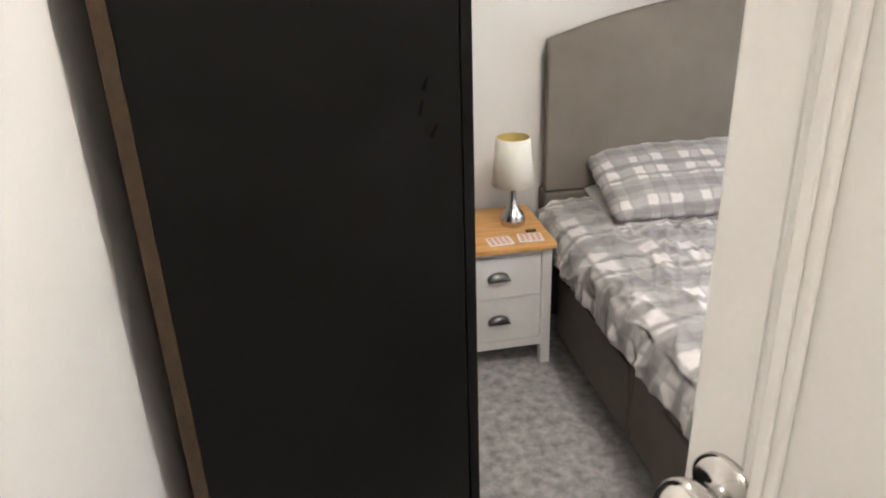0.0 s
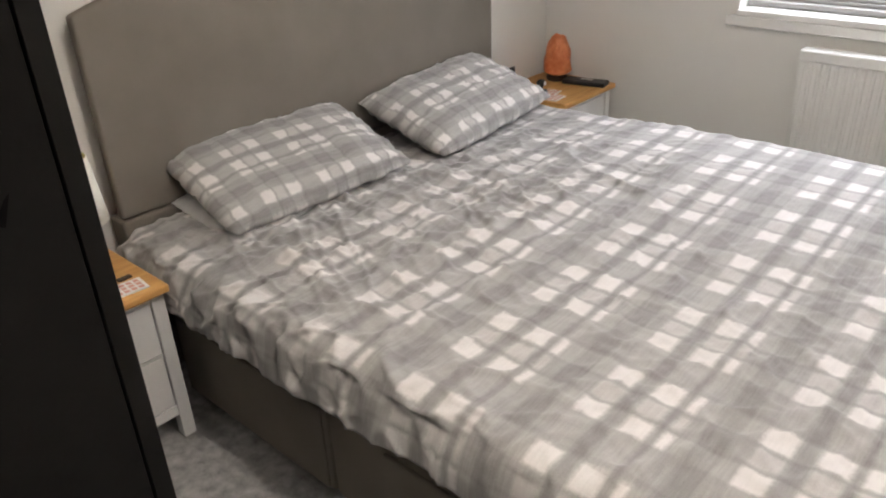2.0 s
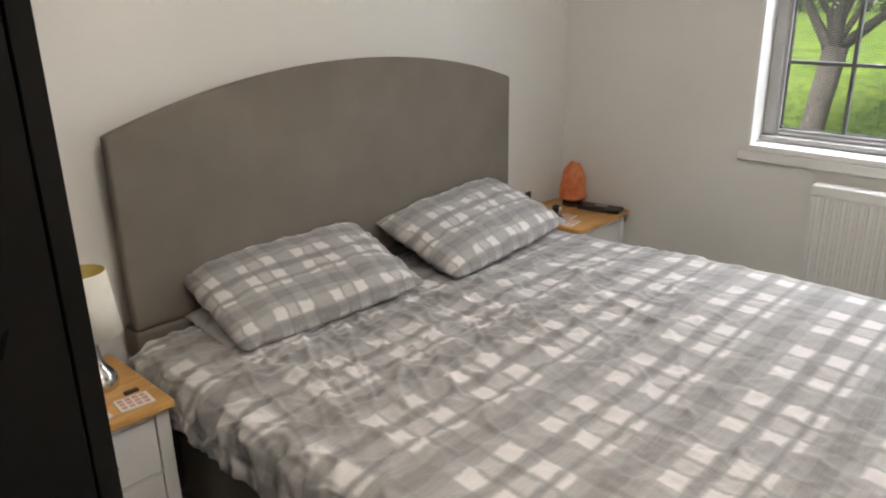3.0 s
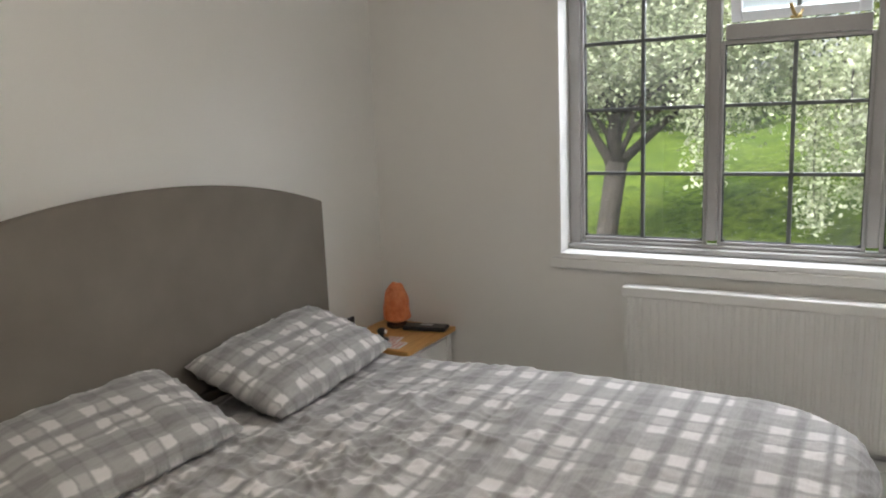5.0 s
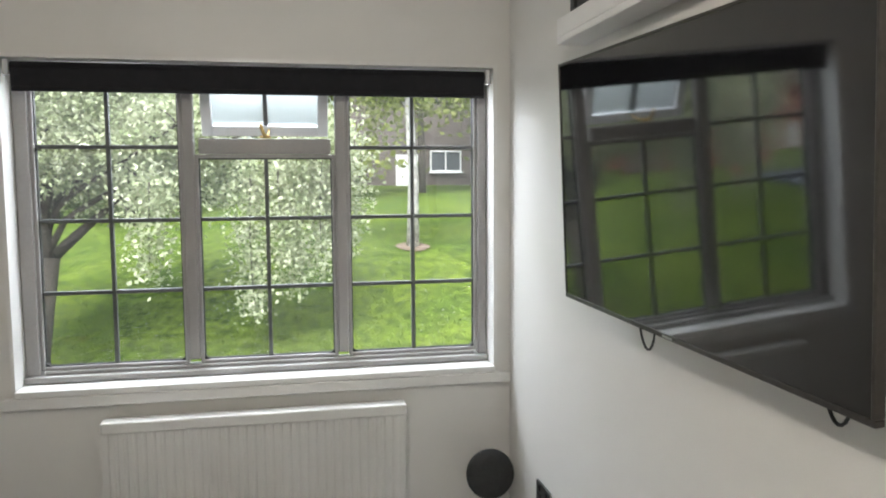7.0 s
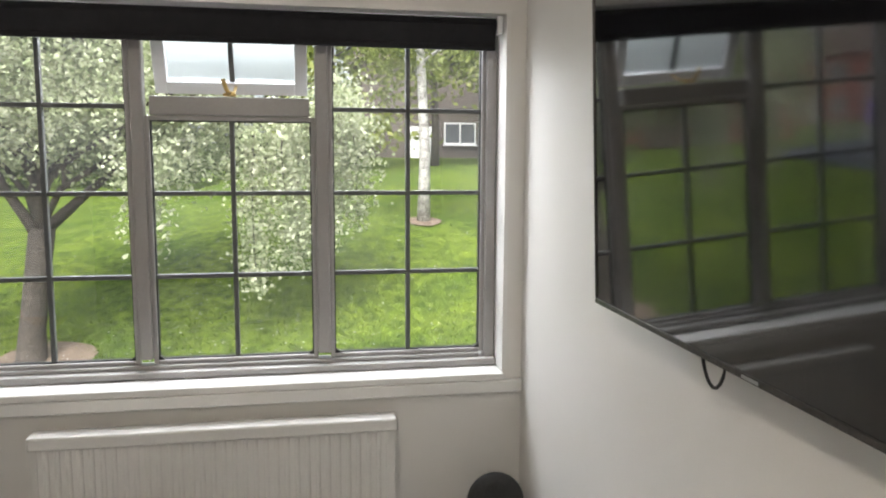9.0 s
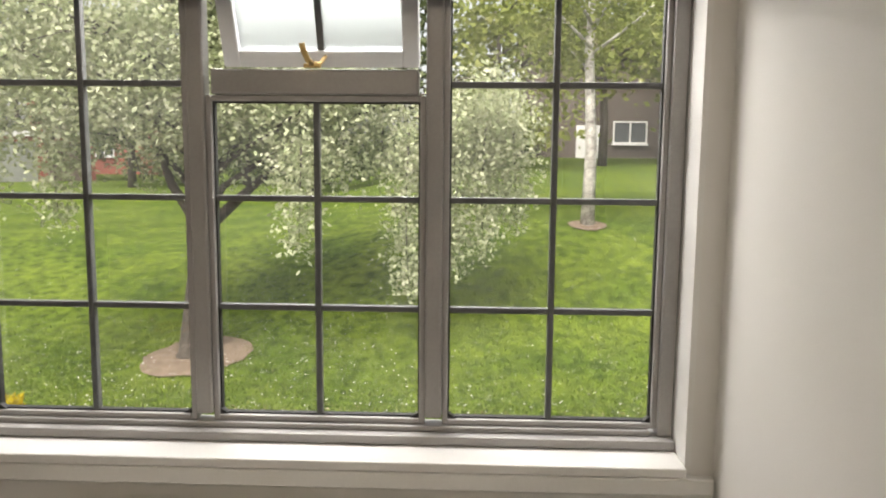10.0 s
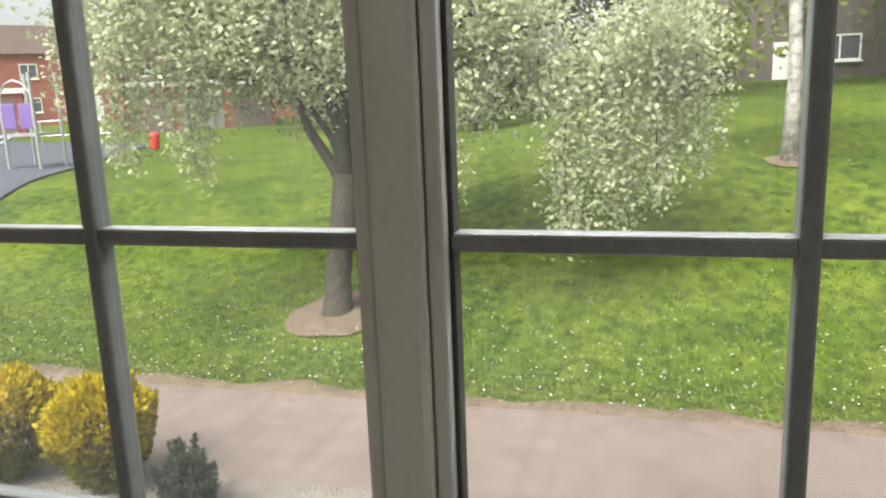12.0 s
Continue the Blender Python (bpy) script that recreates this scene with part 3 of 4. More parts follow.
p1 = pillow("pillow", pose(.272, -1.825, .655, 1, 18, -3), .45, .75, .125, PLAID2, 1.0)
tagged(p1, "plump check pillow leaning on the headboard near the lamp", "pillow", "bed pillows")
p2 = pillow("pillow", pose(.300, -1.015, .662, 3, 18, 4), .45, .76, .135, PLAID2, 5.0)
tagged(p2, "plump check pillow leaning on the headboard near the window", "pillow", "bed pillows")
p3 = pillow("pillow", pose(.26, -1.86, .562, 0, 6, 0), .40, .66, .10, LINEN, 9.0)
tagged(p3, "white under-pillow, its corner showing below the check one", "pillow")


# bedside tables
def bedside():
    t = thing("bedside_table", (0, 0, 0), "white two-drawer bedside table with an oak top", "bedside table", "pair of bedside tables")
    W, D, H = .405, .375, .52
    part("tabletop", boxes((.0, D + .025, -W / 2 - .012, W / 2 + .012, H - .024, H), bevel=.006), OAK, t, "oak-coloured wooden top")
    for x in (.012, D - .035):
        for y in (-W / 2, W / 2 - .038):
            part("leg", boxes((x, x + .038, y, y + .038, 0, H - .0245), bevel=.003), WHITEPAINT, t)
    for y in (-W / 2 + .008, W / 2 - .024):
        part("side_panel", boxes((.05, D - .035, y, y + .016, .10, H - .0245)), WHITEPAINT, t)
    for z0, z1 in ((.085, .118), (.300, .304), (H - .045, H - .0245)):
        part("rail", boxes((D - .025, D - .003, -W / 2 + .038, W / 2 - .038, z0, z1)), WHITEPAINT, t)
    part("back_panel", boxes((.014, .022, -W / 2 + .038, W / 2 - .038, .10, H - .03)), WHITEPAINT, t)
    part("bottom_panel", boxes((.022, D - .026, -W / 2 + .024, W / 2 - .024, .10, .112)), WHITEPAINT, t)
    for z0, z1 in ((.122, .297), (.307, .472)):
        dr = part("drawer", boxes((D - .022, D - .002, -W / 2 + .041, W / 2 - .041, z0, z1), bevel=.002), WHITEPAINT, t)
        hd = bmesh.new()
        zc, ns = (z0 + z1) / 2 + .008, 14
        rows = []
        for i in range(7):
            a = math.pi / 2 * i / 6
            rows.append([hd.verts.new((D - .002 + .024 * math.sin(a) + .001, -.042 * math.cos(k * math.pi / ns), zc - .012 + (.030 * math.sin(k * math.pi / ns)) * math.cos(a))) for k in range(ns + 1)])
        for q, w_ in zip(rows, rows[1:]):
            for k in range(ns):
                hd.faces.new((q[k], q[k + 1], w_[k + 1], w_[k]))
        h = part("cup_handle", hd, PEWTER, dr, "dark pewter cup handle", True)
        h.modifiers.new("thickness", 'SOLIDIFY').thickness = .002
    return t


t1 = bedside()
t1.location = (.046, -2.610, 0)
t2 = copy_thing(t1, pose(.030, -.248, 0))
TOP = .52


def cards(x, y, rz, label):
    c = thing("card", (x, y, TOP), label, "card", "printed cards on the bedside tables")
    c.rotation_euler = (0, 0, radians(rz))
    part("sheet", boxes((-.035, .035, -.045, .045, 0, .003)), PAPER, c)
    pr = bmesh.new()
    for i in range(3):
        for j in range(4):
            box(pr, -.028 + i * .020, -.014 + i * .020, -.038 + j * .020, -.024 + j * .020, .003, .0034)
    part("print", pr, PINK, c)


for x, y, r in ((.383, -2.595, 4), (.380, -2.478, -5)):
    cards(x, y, r, "small white card printed with red marks, lying on the oak top")
for x, y, r in ((.27, -.34, 8), (.33, -.40, 6)):
    cards(x, y, r, "small white card printed with pale red marks")
kn = thing("pen_cap", (.325, -2.46, TOP), "small dark brown clip lying on the bedside table", "clip")
part("body", boxes((-.008, .008, -.02, .02, 0, .008), bevel=.003), DARKWOOD, kn)

rd = thing("nail_varnish", (.20, -2.672, TOP), "small red bottle standing on the bedside table", "bottle")
b = bmesh.new()
lathe(b, [(.014, 0), (.016, .004), (.016, .036), (.008, .044), (.007, .075), (0, .076)], sides=16)
part("body", b, surface("red_lacquer", (.55, .02, .04), (.65, .03, .06), 20, .3), rd, "", True)

# table lamp
lamp = thing("table_lamp", (.238, -2.505, TOP), "touch lamp with a chrome teardrop base and cream shade", "table lamp")
b = bmesh.new()
lathe(b, [(.040, 0), (.046, .004), (.049, .018), (.046, .036), (.036, .052), (.024, .066), (.016, .085), (.012, .115), (.010, .150), (.010, .185), (.0, .186)])
part("base", b, CHROME, lamp, "polished chrome teardrop base", True)
b = bmesh.new()
lathe(b, [(.079, .165), (.062, .345)], sides=40)
for f in [f for f in b.faces if len(f.verts) > 4]:
    b.faces.remove(f)
sh = part("shade", b, SHADE, lamp, "cream fabric drum shade", True)
sh.modifiers.new("thickness", 'SOLIDIFY').thickness = .002
b = bmesh.new()
lathe(b, [(.076, .167), (.0595, .3445)], sides=40)
for f in [f for f in b.faces if len(f.verts) > 4]:
    b.faces.remove(f)
part("lining", b, SHADEIN, lamp, "golden shade lining", True)
b = bmesh.new()
lathe(b, [(.012, .19), (.022, .21), (.027, .235), (.020, .258), (0, .266)], sides=16)
part("bulb", b, SHADE, lamp, "", True)

# salt lamp and small things on the far bedside table
sl = thing("salt_lamp", (.166, -.14, TOP), "orange rock salt lamp on a dark wooden base", "salt lamp")
b = bmesh.new()
lathe(b, [(.045, 0), (.05, .006), (.05, .018), (.043, .022)], sides=20)
part("base", b, DARKWOOD, sl, "dark turned wooden base")
b = bmesh.new()
bmesh.ops.create_icosphere(b, subdivisions=4, radius=1)
for v in b.verts:
    h = v.co.z
    k = 1 + .12 * noise.noise(v.co * 1.6 + Vector((3, 1, 0))) + .05 * noise.cell(v.co * 4)
    up = (h + 1) / 2
    ring = math.hypot(v.co.x, v.co.y) or 1e-6
    wid = .069 * k * min(1.0, ring * 1.9) * (1 - .62 * up ** 2.4) / ring
    v.co = Vector((v.co.x * wid, v.co.y * wid * .9, .018 + .200 * up ** .85 * (1 + .05 * noise.noise(v.co * 2))))
part("salt_rock", b, SALT, sl, "rough translucent orange salt rock")
rc = thing("television_remote", (.325, -.125, TOP), "black television remote and flat box on the bedside table", "remote")
rc.rotation_euler = (0, 0, radians(12))
part("body", boxes((-.11, .10, -.045, .035, 0, .020), bevel=.006), BLACK, rc)
part("button_pad", boxes((-.03, .03, -.012, .012, .0205, .023), bevel=.001), SILVER, rc)
wc = thing("watch_charger", (.235, -.37, TOP), "small black round charging stand with a white dot", "charger")
b = bmesh.new()
lathe(b, [(.030, 0), (.032, .006), (.028, .014), (.010, .018), (.010, .030), (.018, .036), (.022, .048), (.015, .060), (0, .063)], sides=20)
part("body", b, BLACK, wc, "", True)
b = bmesh.new()
lathe(b, [(.010, 0), (.009, .003), (0, .004)], sides=14, m=Matrix.Translation((.0205, 0, .048)) @ Matrix.Rotation(radians(90), 4, 'Y'))
part("dot", b, LINEN, wc)
cb = thing("phone_holder", (.09, -.40, TOP), "small black phone holder behind the pillow", "holder")
part("body", boxes((-.02, .02, -.03, .03, 0, .012), (-.006, .004, -.022, .022, .012, .105), bevel=.003), BLACK, cb)

# radiator
rad = thing("radiator", (1.8, -.07, .2), "white ribbed panel radiator under the window", "radiator")
rad.location = (0, 0, 0)
R0, R1, RB, RT = 1.255, 2.346, .245, .797
b = bmesh.new()
nf = 33
prof = []
for i in range(nf):
    x = R0 + .02 + (R1 - R0 - .04) * i / nf
    d = (R1 - R0 - .04) / nf
    prof += [(x, -.096), (x + d * .18, -.101), (x + d * .60, -.101), (x + d * .78, -.096)]
prof.append((R1 - .02, -.096))
prof = [(R0, -.096)] + prof + [(R1, -.096)]
lo = [b.verts.new((x, y, RB + .02)) for x, y in prof]
hi = [b.verts.new((x, y, RT - .045)) for x, y in prof]
for i in range(len(prof) - 1):
    b.faces.new((lo[i], lo[i + 1], hi[i + 1], hi[i]))
box(b, R0, R1, -.0955, -.080, RB, RT - .045)
box(b, R0, R1, -.096, -.080, RB, RB + .02, bevel=.003)
part("front_panel", b, RADPAINT, rad, "", False)
part("top_grille", boxes((R0 - .004, R1 + .004, -.104, -.028, RT - .045, RT), bevel=.008), RADPAINT, rad)
part("back_panel", boxes((R0, R1, -.045, -.032, RB, RT - .046), bevel=.003), RADPAINT, rad)
for x in (R0 + .15, R1 - .17):
    part("bracket", boxes((x, x + .02, -.080, 0, RB + .05, RB + .09)), RADPAINT, rad)
b = bmesh.new()
tube(b, [(R0 + .02, -.065, RB + .02), (R0 - .05, -.065, RB + .02), (R0 - .055, -.065, RB), (R0 - .055, -.065, 0)], .0085)
part("pipe", b, RADPAINT, rad, "", True)
b = bmesh.new()
tube(b, [(R1 - .02, -.065, RB + .02), (R1 + .055, -.065, RB + .02), (R1 + .06, -.065, RB), (R1 + .06, -.065, 0)], .0085)
part("pipe", b, RADPAINT, rad, "", True)
b = bmesh.new()
lathe(b, [(.016, 0), (.018, .01), (.018, .05), (.013, .058), (0, .06)], (R1 + .06, -.065, RB + .0), 16)
part("valve", b, WHITEPAINT, rad, "white radiator valve", True)

# television on the east wall
tv = thing("television", (2.72, -1.46, 1.6), "large black flat television mounted on the wall", "television")
tv.location = (0, 0, 0)
TVX = Vector((.9985, .0238, .0503)).normalized()          # into the wall
TVY = (Vector((-.027, 1.113, .022)) - TVX * TVX.dot(Vector((-.027, 1.113, .022)))).normalized()
TVZ = TVX.cross(TVY)
TVM = Matrix.Translation((2.685, -.903, 1.316)) @ Matrix((TVX, TVY, TVZ)).transposed().to_4x4()
TW, TH = 1.124, .640


def tv_part(name, bm, mat, label="", smooth=False):
    bmesh.ops.transform(bm, matrix=TVM, verts=bm.verts)
    return part(name, bm, mat, tv, label, smooth)


tv_part("bezel", boxes((0, .018, -TW, 0, 0, .011), (0, .018, -TW, 0, TH - .007, TH), (0, .018, -TW, -TW + .008, .011, TH - .007), (0, .018, -.006, 0, .011, TH - .007), bevel=.002), BEZEL, "thin dark metal bezel")
tv_part("screen", boxes((.003, .016, -TW + .008, -.006, .011, TH - .007)), SCREEN, "dark glossy screen")
tv_part("back_cover", boxes((.0185, .050, -TW + .02, -.02, .03, TH - .05), bevel=.012), BLACK)
tv_part("logo", boxes((-.0008, .0002, -TW / 2 - .02, -TW / 2 + .02, .003, .008)), SILVER)
part("wall_mount", boxes((2.752, RX - .001, -1.65, -1.25, 1.52, 1.72), (2.752, 2.764, -1.62, -1.58, 1.45, 1.80), (2.752, 2.764, -1.32, -1.28, 1.45, 1.80)), BLACK, tv)
for y, r_ in ((-.41, .036), (-1.015, .026)):
    b = bmesh.new()
    tube(b, [(.035, y + r_ * math.cos(a) * 1.1, .03 - r_ * 2.5 * math.sin(a)) for a in [math.pi * k / 12 for k in range(13)]], .0032, 8)
    tv_part("cable", b, BLACK, "looped black cable", True)

# shelf above the television, with a black box on it
sf = thing("wall_shelf", (2.68, -1.5, 2.0), "narrow white picture ledge above the television", "shelf")
sf.location = (0, 0, 0)
part("board", boxes((2.700, RX - .002, -2.2, -.776, 2.033, 2.052), bevel=.003), WHITEPAINT, sf)
part("front_lip", boxes((2.700, 2.712, -2.2, -.776, 2.0525, 2.105), bevel=.003), WHITEPAINT, sf)
bx = thing("picture_frame", (2.745, -1.39, 2.0525), "black picture frame standing on the white ledge", "picture frame")
fr_ = bmesh.new()
for a in ((-.60, -.57, 0, .30), (.57, .60, 0, .30), (-.57, .57, 0, .03), (-.57, .57, .27, .30)):
    box(fr_, -.010, .012, a[0], a[1], a[2], a[3], bevel=.002)
part("frame", fr_, BLACK, bx)
part("backing", boxes((0, .008, -.57, .57, .03, .27)), BLACK, bx)

# folded stool by the east wall
st = thing("folding_stool", (2.657, -.16, 0), "folded chrome stool with a round black padded seat, leaning up", "stool")
b = bmesh.new()
lathe(b, [(.0, -.016), (.084, -.016), (.093, -.009), (.095, .003), (.088, .014), (.06, .018), (0, .019)], sides=36, m=Matrix.Translation((.006, 0, .518)) @ Matrix.Rotation(radians(78), 4, 'X') @ Matrix.Rotation(radians(6), 4, 'Z'))
part("seat", b, RUBBER, st, "round black padded seat", True)
for s in (-1, 1):
    b = bmesh.new()
    tube(b, [(s * .012, .004, .431), (s * .018, .01, .38), (s * .025, .02, .26), (s * .04, .03, .02), (s * .045, -.01, .012), (s * .05, -.13, .012)], .0085, 10)
    part("leg", b, CHROME, st, "bent chrome tube leg", True)
part("hinge", boxes((-.022, .022, -.006, .018, .411, .431), bevel=.004), CHROME, st)

# wall socket
so = thing("wall_socket", (RX, -.441, .528), "double wall socket with a dark metal plate", "socket")
part("plate", boxes((-.009, 0, -.073, .073, -.043, .043), bevel=.003), PEWTER, so)
for y in (-.036, .036):
    part("switch", boxes((-.013, -.0092, y - .008, y + .008, .014, .032), bevel=.001), BLACK, so)
    part("outlet", boxes((-.0105, -.0092, y - .018, y + .018, -.03, .004), bevel=.001), BLACK, so)

# ceiling light
cl = thing("ceiling_light", (1.72, -2.40, RZ), "plain white batten lamp holder on the ceiling", "ceiling light")
b = bmesh.new()
lathe(b, [(.045, -.025), (.05, -.005), (.05, 0)], sides=20)
tube(b, [(0, 0, -.02), (0, 0, -.03)], .004)
part("rose", b, WHITEPAINT, cl)
b = bmesh.new()
lathe(b, [(.016, -.052), (.02, -.045), (.016, -.03), (0, -.026)], sides=16)
part("lamp_holder", b, WHITEPAINT, cl)

# ---- outdoors ----
GZ = -1.30


def smooth(a, b, v):
    k = min(1, max(0, (v - a) / (b - a)))
    return k * k * (3 - 2 * k)


def ground_z(x, y):
    """A level strip by the house, a bank up to the birch, and a slow rise beyond."""
    right = smooth(-5, 3.5, x)
    z = GZ + right * 1.70 * smooth(6.8, 13.0, y) + (1 - right) * 1.05 * smooth(8.5, 15, y)
    z += .048 * max(0, min(y, 37) - 13) * (.25 + .75 * right)
    return z + .03 * noise.noise(Vector((x * .4, y * .4, 2.0)))


def grass_mat():
    m, t, p = material("mown_grass")
    co = t.nodes.new("ShaderNodeTexCoord")
    n1 = node(t, "ShaderNodeTexNoise", Scale=.7, Detail=5)
    n2 = node(t, "ShaderNodeTexNoise", Scale=6, Detail=9)
    n3 = node(t, "ShaderNodeTexNoise", Scale=90, Detail=3)
    for n in (n1, n2, n3):
        t.links.new(co.outputs["Object"], n.inputs[0])
    a = ramp(t, n1.outputs[0], [(.35, (.070, .122, .015)), (.65, (.128, .185, .026))])
    b_ = ramp(t, n2.outputs[0], [(.34, (.36, .42, .40)), (.66, (1.38, 1.28, 1.15))])
    mx = t.nodes.new("ShaderNodeMixRGB")
    mx.blend_type = 'MULTIPLY'
    mx.inputs[0].default_value = .9
    t.links.new(a, mx.inputs[1])
    t.links.new(b_, mx.inputs[2])
    t.links.new(mx.outputs[0], p.inputs["Base Color"])
    p.inputs["Roughness"].default_value = .9
    p.inputs["Specular IOR Level"].default_value = .15
    bp = node(t, "ShaderNodeBump", Strength=.7, Distance=.05)
    t.links.new(n3.outputs[0], bp.inputs["Height"])
    t.links.new(bp.outputs[0], p.inputs["Normal"])
    return m


GRASS = grass_mat()
TARMAC = surface("pale_tarmac", (.158, .122, .110), (.215, .172, .156), 3, .9, bump=.5, fine=160, dist=.01)
SOIL = surface("dry_soil", (.115, .085, .06), (.21, .16, .115), 6, .95, bump=.9, fine=40, dist=.03)
PLAYTAR = surface("blue_grey_safety_surface", (.045, .055, .075), (.075, .09, .115), 2, .9, bump=.3)
BARK = surface("grey_bark", (.04, .034, .027), (.085, .072, .058), 10, .9, bump=.9, fine=30, dist=.03)
BIRCHBARK = surface("white_birch_bark", (.10, .09, .08), (.72, .70, .66), 7, .8, bump=.4, fine=30)
BRICK = surface("red_brick_wall", (.24, .075, .055), (.34, .12, .09), 3, .9, fine=30)
DARKBRICK = surface("dark_brown_brick_wall", (.085, .07, .06), (.13, .11, .10), 3, .9, fine=30)
ROOF = surface("brown_roof_tiles", (.07, .05, .042), (.11, .08, .065), 3, .9, fine=14, bump=.5)
PURPLE = surface("purple_panel", (.13, .075, .27), (.18, .11, .33), 4, .4)
RED = surface("red_paint", (.65, .03, .03), (.75, .05, .05), 4, .4)
STEEL = surface("galvanised_steel", (.45, .46, .48), (.6, .6, .62), 10, .4, metal=.8)
FARGLASS = surface("far_window_glass", (.06, .07, .08), (.10, .11, .12), 2, .1)


def leaf_mat(name, a, b_, under, clump=2.5):
    m, t, p = material(name)
    g = t.nodes.new("ShaderNodeNewGeometry")
    co = t.nodes.new("ShaderNodeTexCoord")
    n = node(t, "ShaderNodeTexNoise", Scale=clump, Detail=3)
    t.links.new(co.outputs["Object"], n.inputs[0])
    tone = t.nodes.new("ShaderNodeMath")
    tone.operation = 'MULTIPLY_ADD'
    tone.inputs[1].default_value = 1.5
    tone.inputs[2].default_value = -.5
    t.links.new(n.outputs[0], tone.inputs[0])
    both = t.nodes.new("ShaderNodeMath")
    both.operation = 'MULTIPLY_ADD'
    both.inputs[1].default_value = .55
    t.links.new(g.outputs["Random Per Island"], both.inputs[0])
    t.links.new(tone.outputs[0], both.inputs[2])
    t.links.new(ramp(t, both.outputs[0], [(0, a), (.55, b_), (1, under)]), p.inputs["Base Color"])
    p.inputs["Roughness"].default_value = .6
    p.inputs["Specular IOR Level"].default_value = .3
    tr = t.nodes.new("ShaderNodeBsdfTranslucent")
    t.links.new(ramp(t, g.outputs["Random Per Island"], [(0, a), (1, b_)]), tr.inputs[0])
    mx = t.nodes.new("ShaderNodeMixShader")
    mx.inputs[0].default_value = .35
    t.links.new(p.outputs[0], mx.inputs[1])
    t.links.new(tr.outputs[0], mx.inputs[2])
    t.links.new(mx.outputs[0], t.nodes["Material Output"].inputs[0])
    return m


PALELEAF = leaf_mat("pale_downy_leaf", (.27, .33, .17), (.44, .48, .31), (.64, .65, .50))
DULLLEAF = leaf_mat("dull_green_leaf", (.05, .075, .03), (.11, .14, .06), (.17, .19, .10))
BIRCHLEAF = leaf_mat("fresh_birch_leaf", (.12, .16, .03), (.22, .26, .06), (.30, .32, .10))


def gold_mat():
    """Conifer sprays: golden higher up, dark green lower down, with an uneven border."""
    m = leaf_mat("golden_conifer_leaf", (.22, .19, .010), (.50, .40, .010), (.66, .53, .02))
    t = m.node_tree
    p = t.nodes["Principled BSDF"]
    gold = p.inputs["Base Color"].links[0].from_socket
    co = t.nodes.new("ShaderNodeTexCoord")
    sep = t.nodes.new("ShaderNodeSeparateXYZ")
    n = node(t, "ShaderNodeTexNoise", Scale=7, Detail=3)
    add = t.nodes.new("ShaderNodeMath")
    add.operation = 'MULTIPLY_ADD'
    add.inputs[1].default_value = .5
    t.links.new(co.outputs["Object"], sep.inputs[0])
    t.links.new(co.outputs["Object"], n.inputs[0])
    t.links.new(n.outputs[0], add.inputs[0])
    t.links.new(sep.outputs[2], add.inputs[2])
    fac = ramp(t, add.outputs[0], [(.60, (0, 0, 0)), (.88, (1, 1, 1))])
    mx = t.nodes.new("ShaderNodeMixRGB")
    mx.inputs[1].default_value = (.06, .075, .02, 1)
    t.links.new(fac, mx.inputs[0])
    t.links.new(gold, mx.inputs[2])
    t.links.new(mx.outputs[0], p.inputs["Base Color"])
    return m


GOLDLEAF = gold_mat()
DARKLEAF = leaf_mat("dark_conifer_leaf", (.04, .055, .045), (.09, .11, .085), (.15, .17, .14))

# one sheet of ground out to the horizon
xs = [-900, -300, -120, -70] + [-45 + 1.5 * i for i in range(23)] + [-11 + .5 * i for i in range(51)] + [15 + 2 * i for i in range(13)] + [60, 120, 300, 900]
ysg = [.3, 2, 3.2] + [4 + .4 * i for i in range(40)] + [20 + 1.5 * i for i in range(16)] + [46, 60, 120, 300, 900]
b = bmesh.new()
gv = [[b.verts.new((x, y, ground_z(x, y))) for y in ysg] for x in xs]
for i in range(len(xs) - 1):
    for j in range(len(ysg) - 1):
        b.faces.new((gv[i][j], gv[i + 1][j], gv[i + 1][j + 1], gv[i][j + 1]))
structure("ground", b, GRASS, "mown lawn rising in a bank, uneven green", "ground", True)

b = bmesh.new()
pl = [-40 + .5 * i for i in range(161)]
rows = []
for x in pl:
    e = .07 * noise.noise(Vector((x * 1.7, 0, 7)))
    rows.append([b.verts.new((x, y, ground_z(x, y) + .02)) for y in (4.3, 5.2, 6.10 + e)])
for q, w_ in zip(rows, rows[1:]):
    for k in range(2):
        b.faces.new((q[k], w_[k], w_[k + 1], q[k + 1]))
structure("pavement", b, TARMAC, "worn pinkish tarmac footpath along the house", "path", True)
b = bmesh.new()
rows = [[b.verts.new((x, y, ground_z(x, y) + .035 + .02 * noise.noise(Vector((x * 2, y * 2, 4))))) for y in (.3, 1.5, 2.5, 3.5, 4.36 + .06 * noise.noise(Vector((x * 2, 0, 3))))] for x in [-12 + .4 * i for i in range(61)]]
for q, w_ in zip(rows, rows[1:]):
    for k in range(4):
        b.faces.new((q[k], w_[k], w_[k + 1], q[k + 1]))
structure("soil_bed", b, surface("gritty_bed", (.15, .135, .115), (.24, .215, .19), 6, .95, bump=.9, fine=40, dist=.03), "gritty bare bed along the house wall", "flower bed", True)
b = bmesh.new()
steps = 24
grid = []
for i in range(steps + 1):
    k = i / steps
    row = []
    for j in range(steps + 1):
        h = j / steps
        a = Vector((-40, 6.5)).lerp(Vector((-11.6, 12.8)), k)
        c = Vector((-40, 34)).lerp(Vector((-17, 26)), k)
        p = a.lerp(c, h)
        row.append(b.verts.new((p.x, p.y, ground_z(p.x, p.y) + .05)))
    grid.append(row)
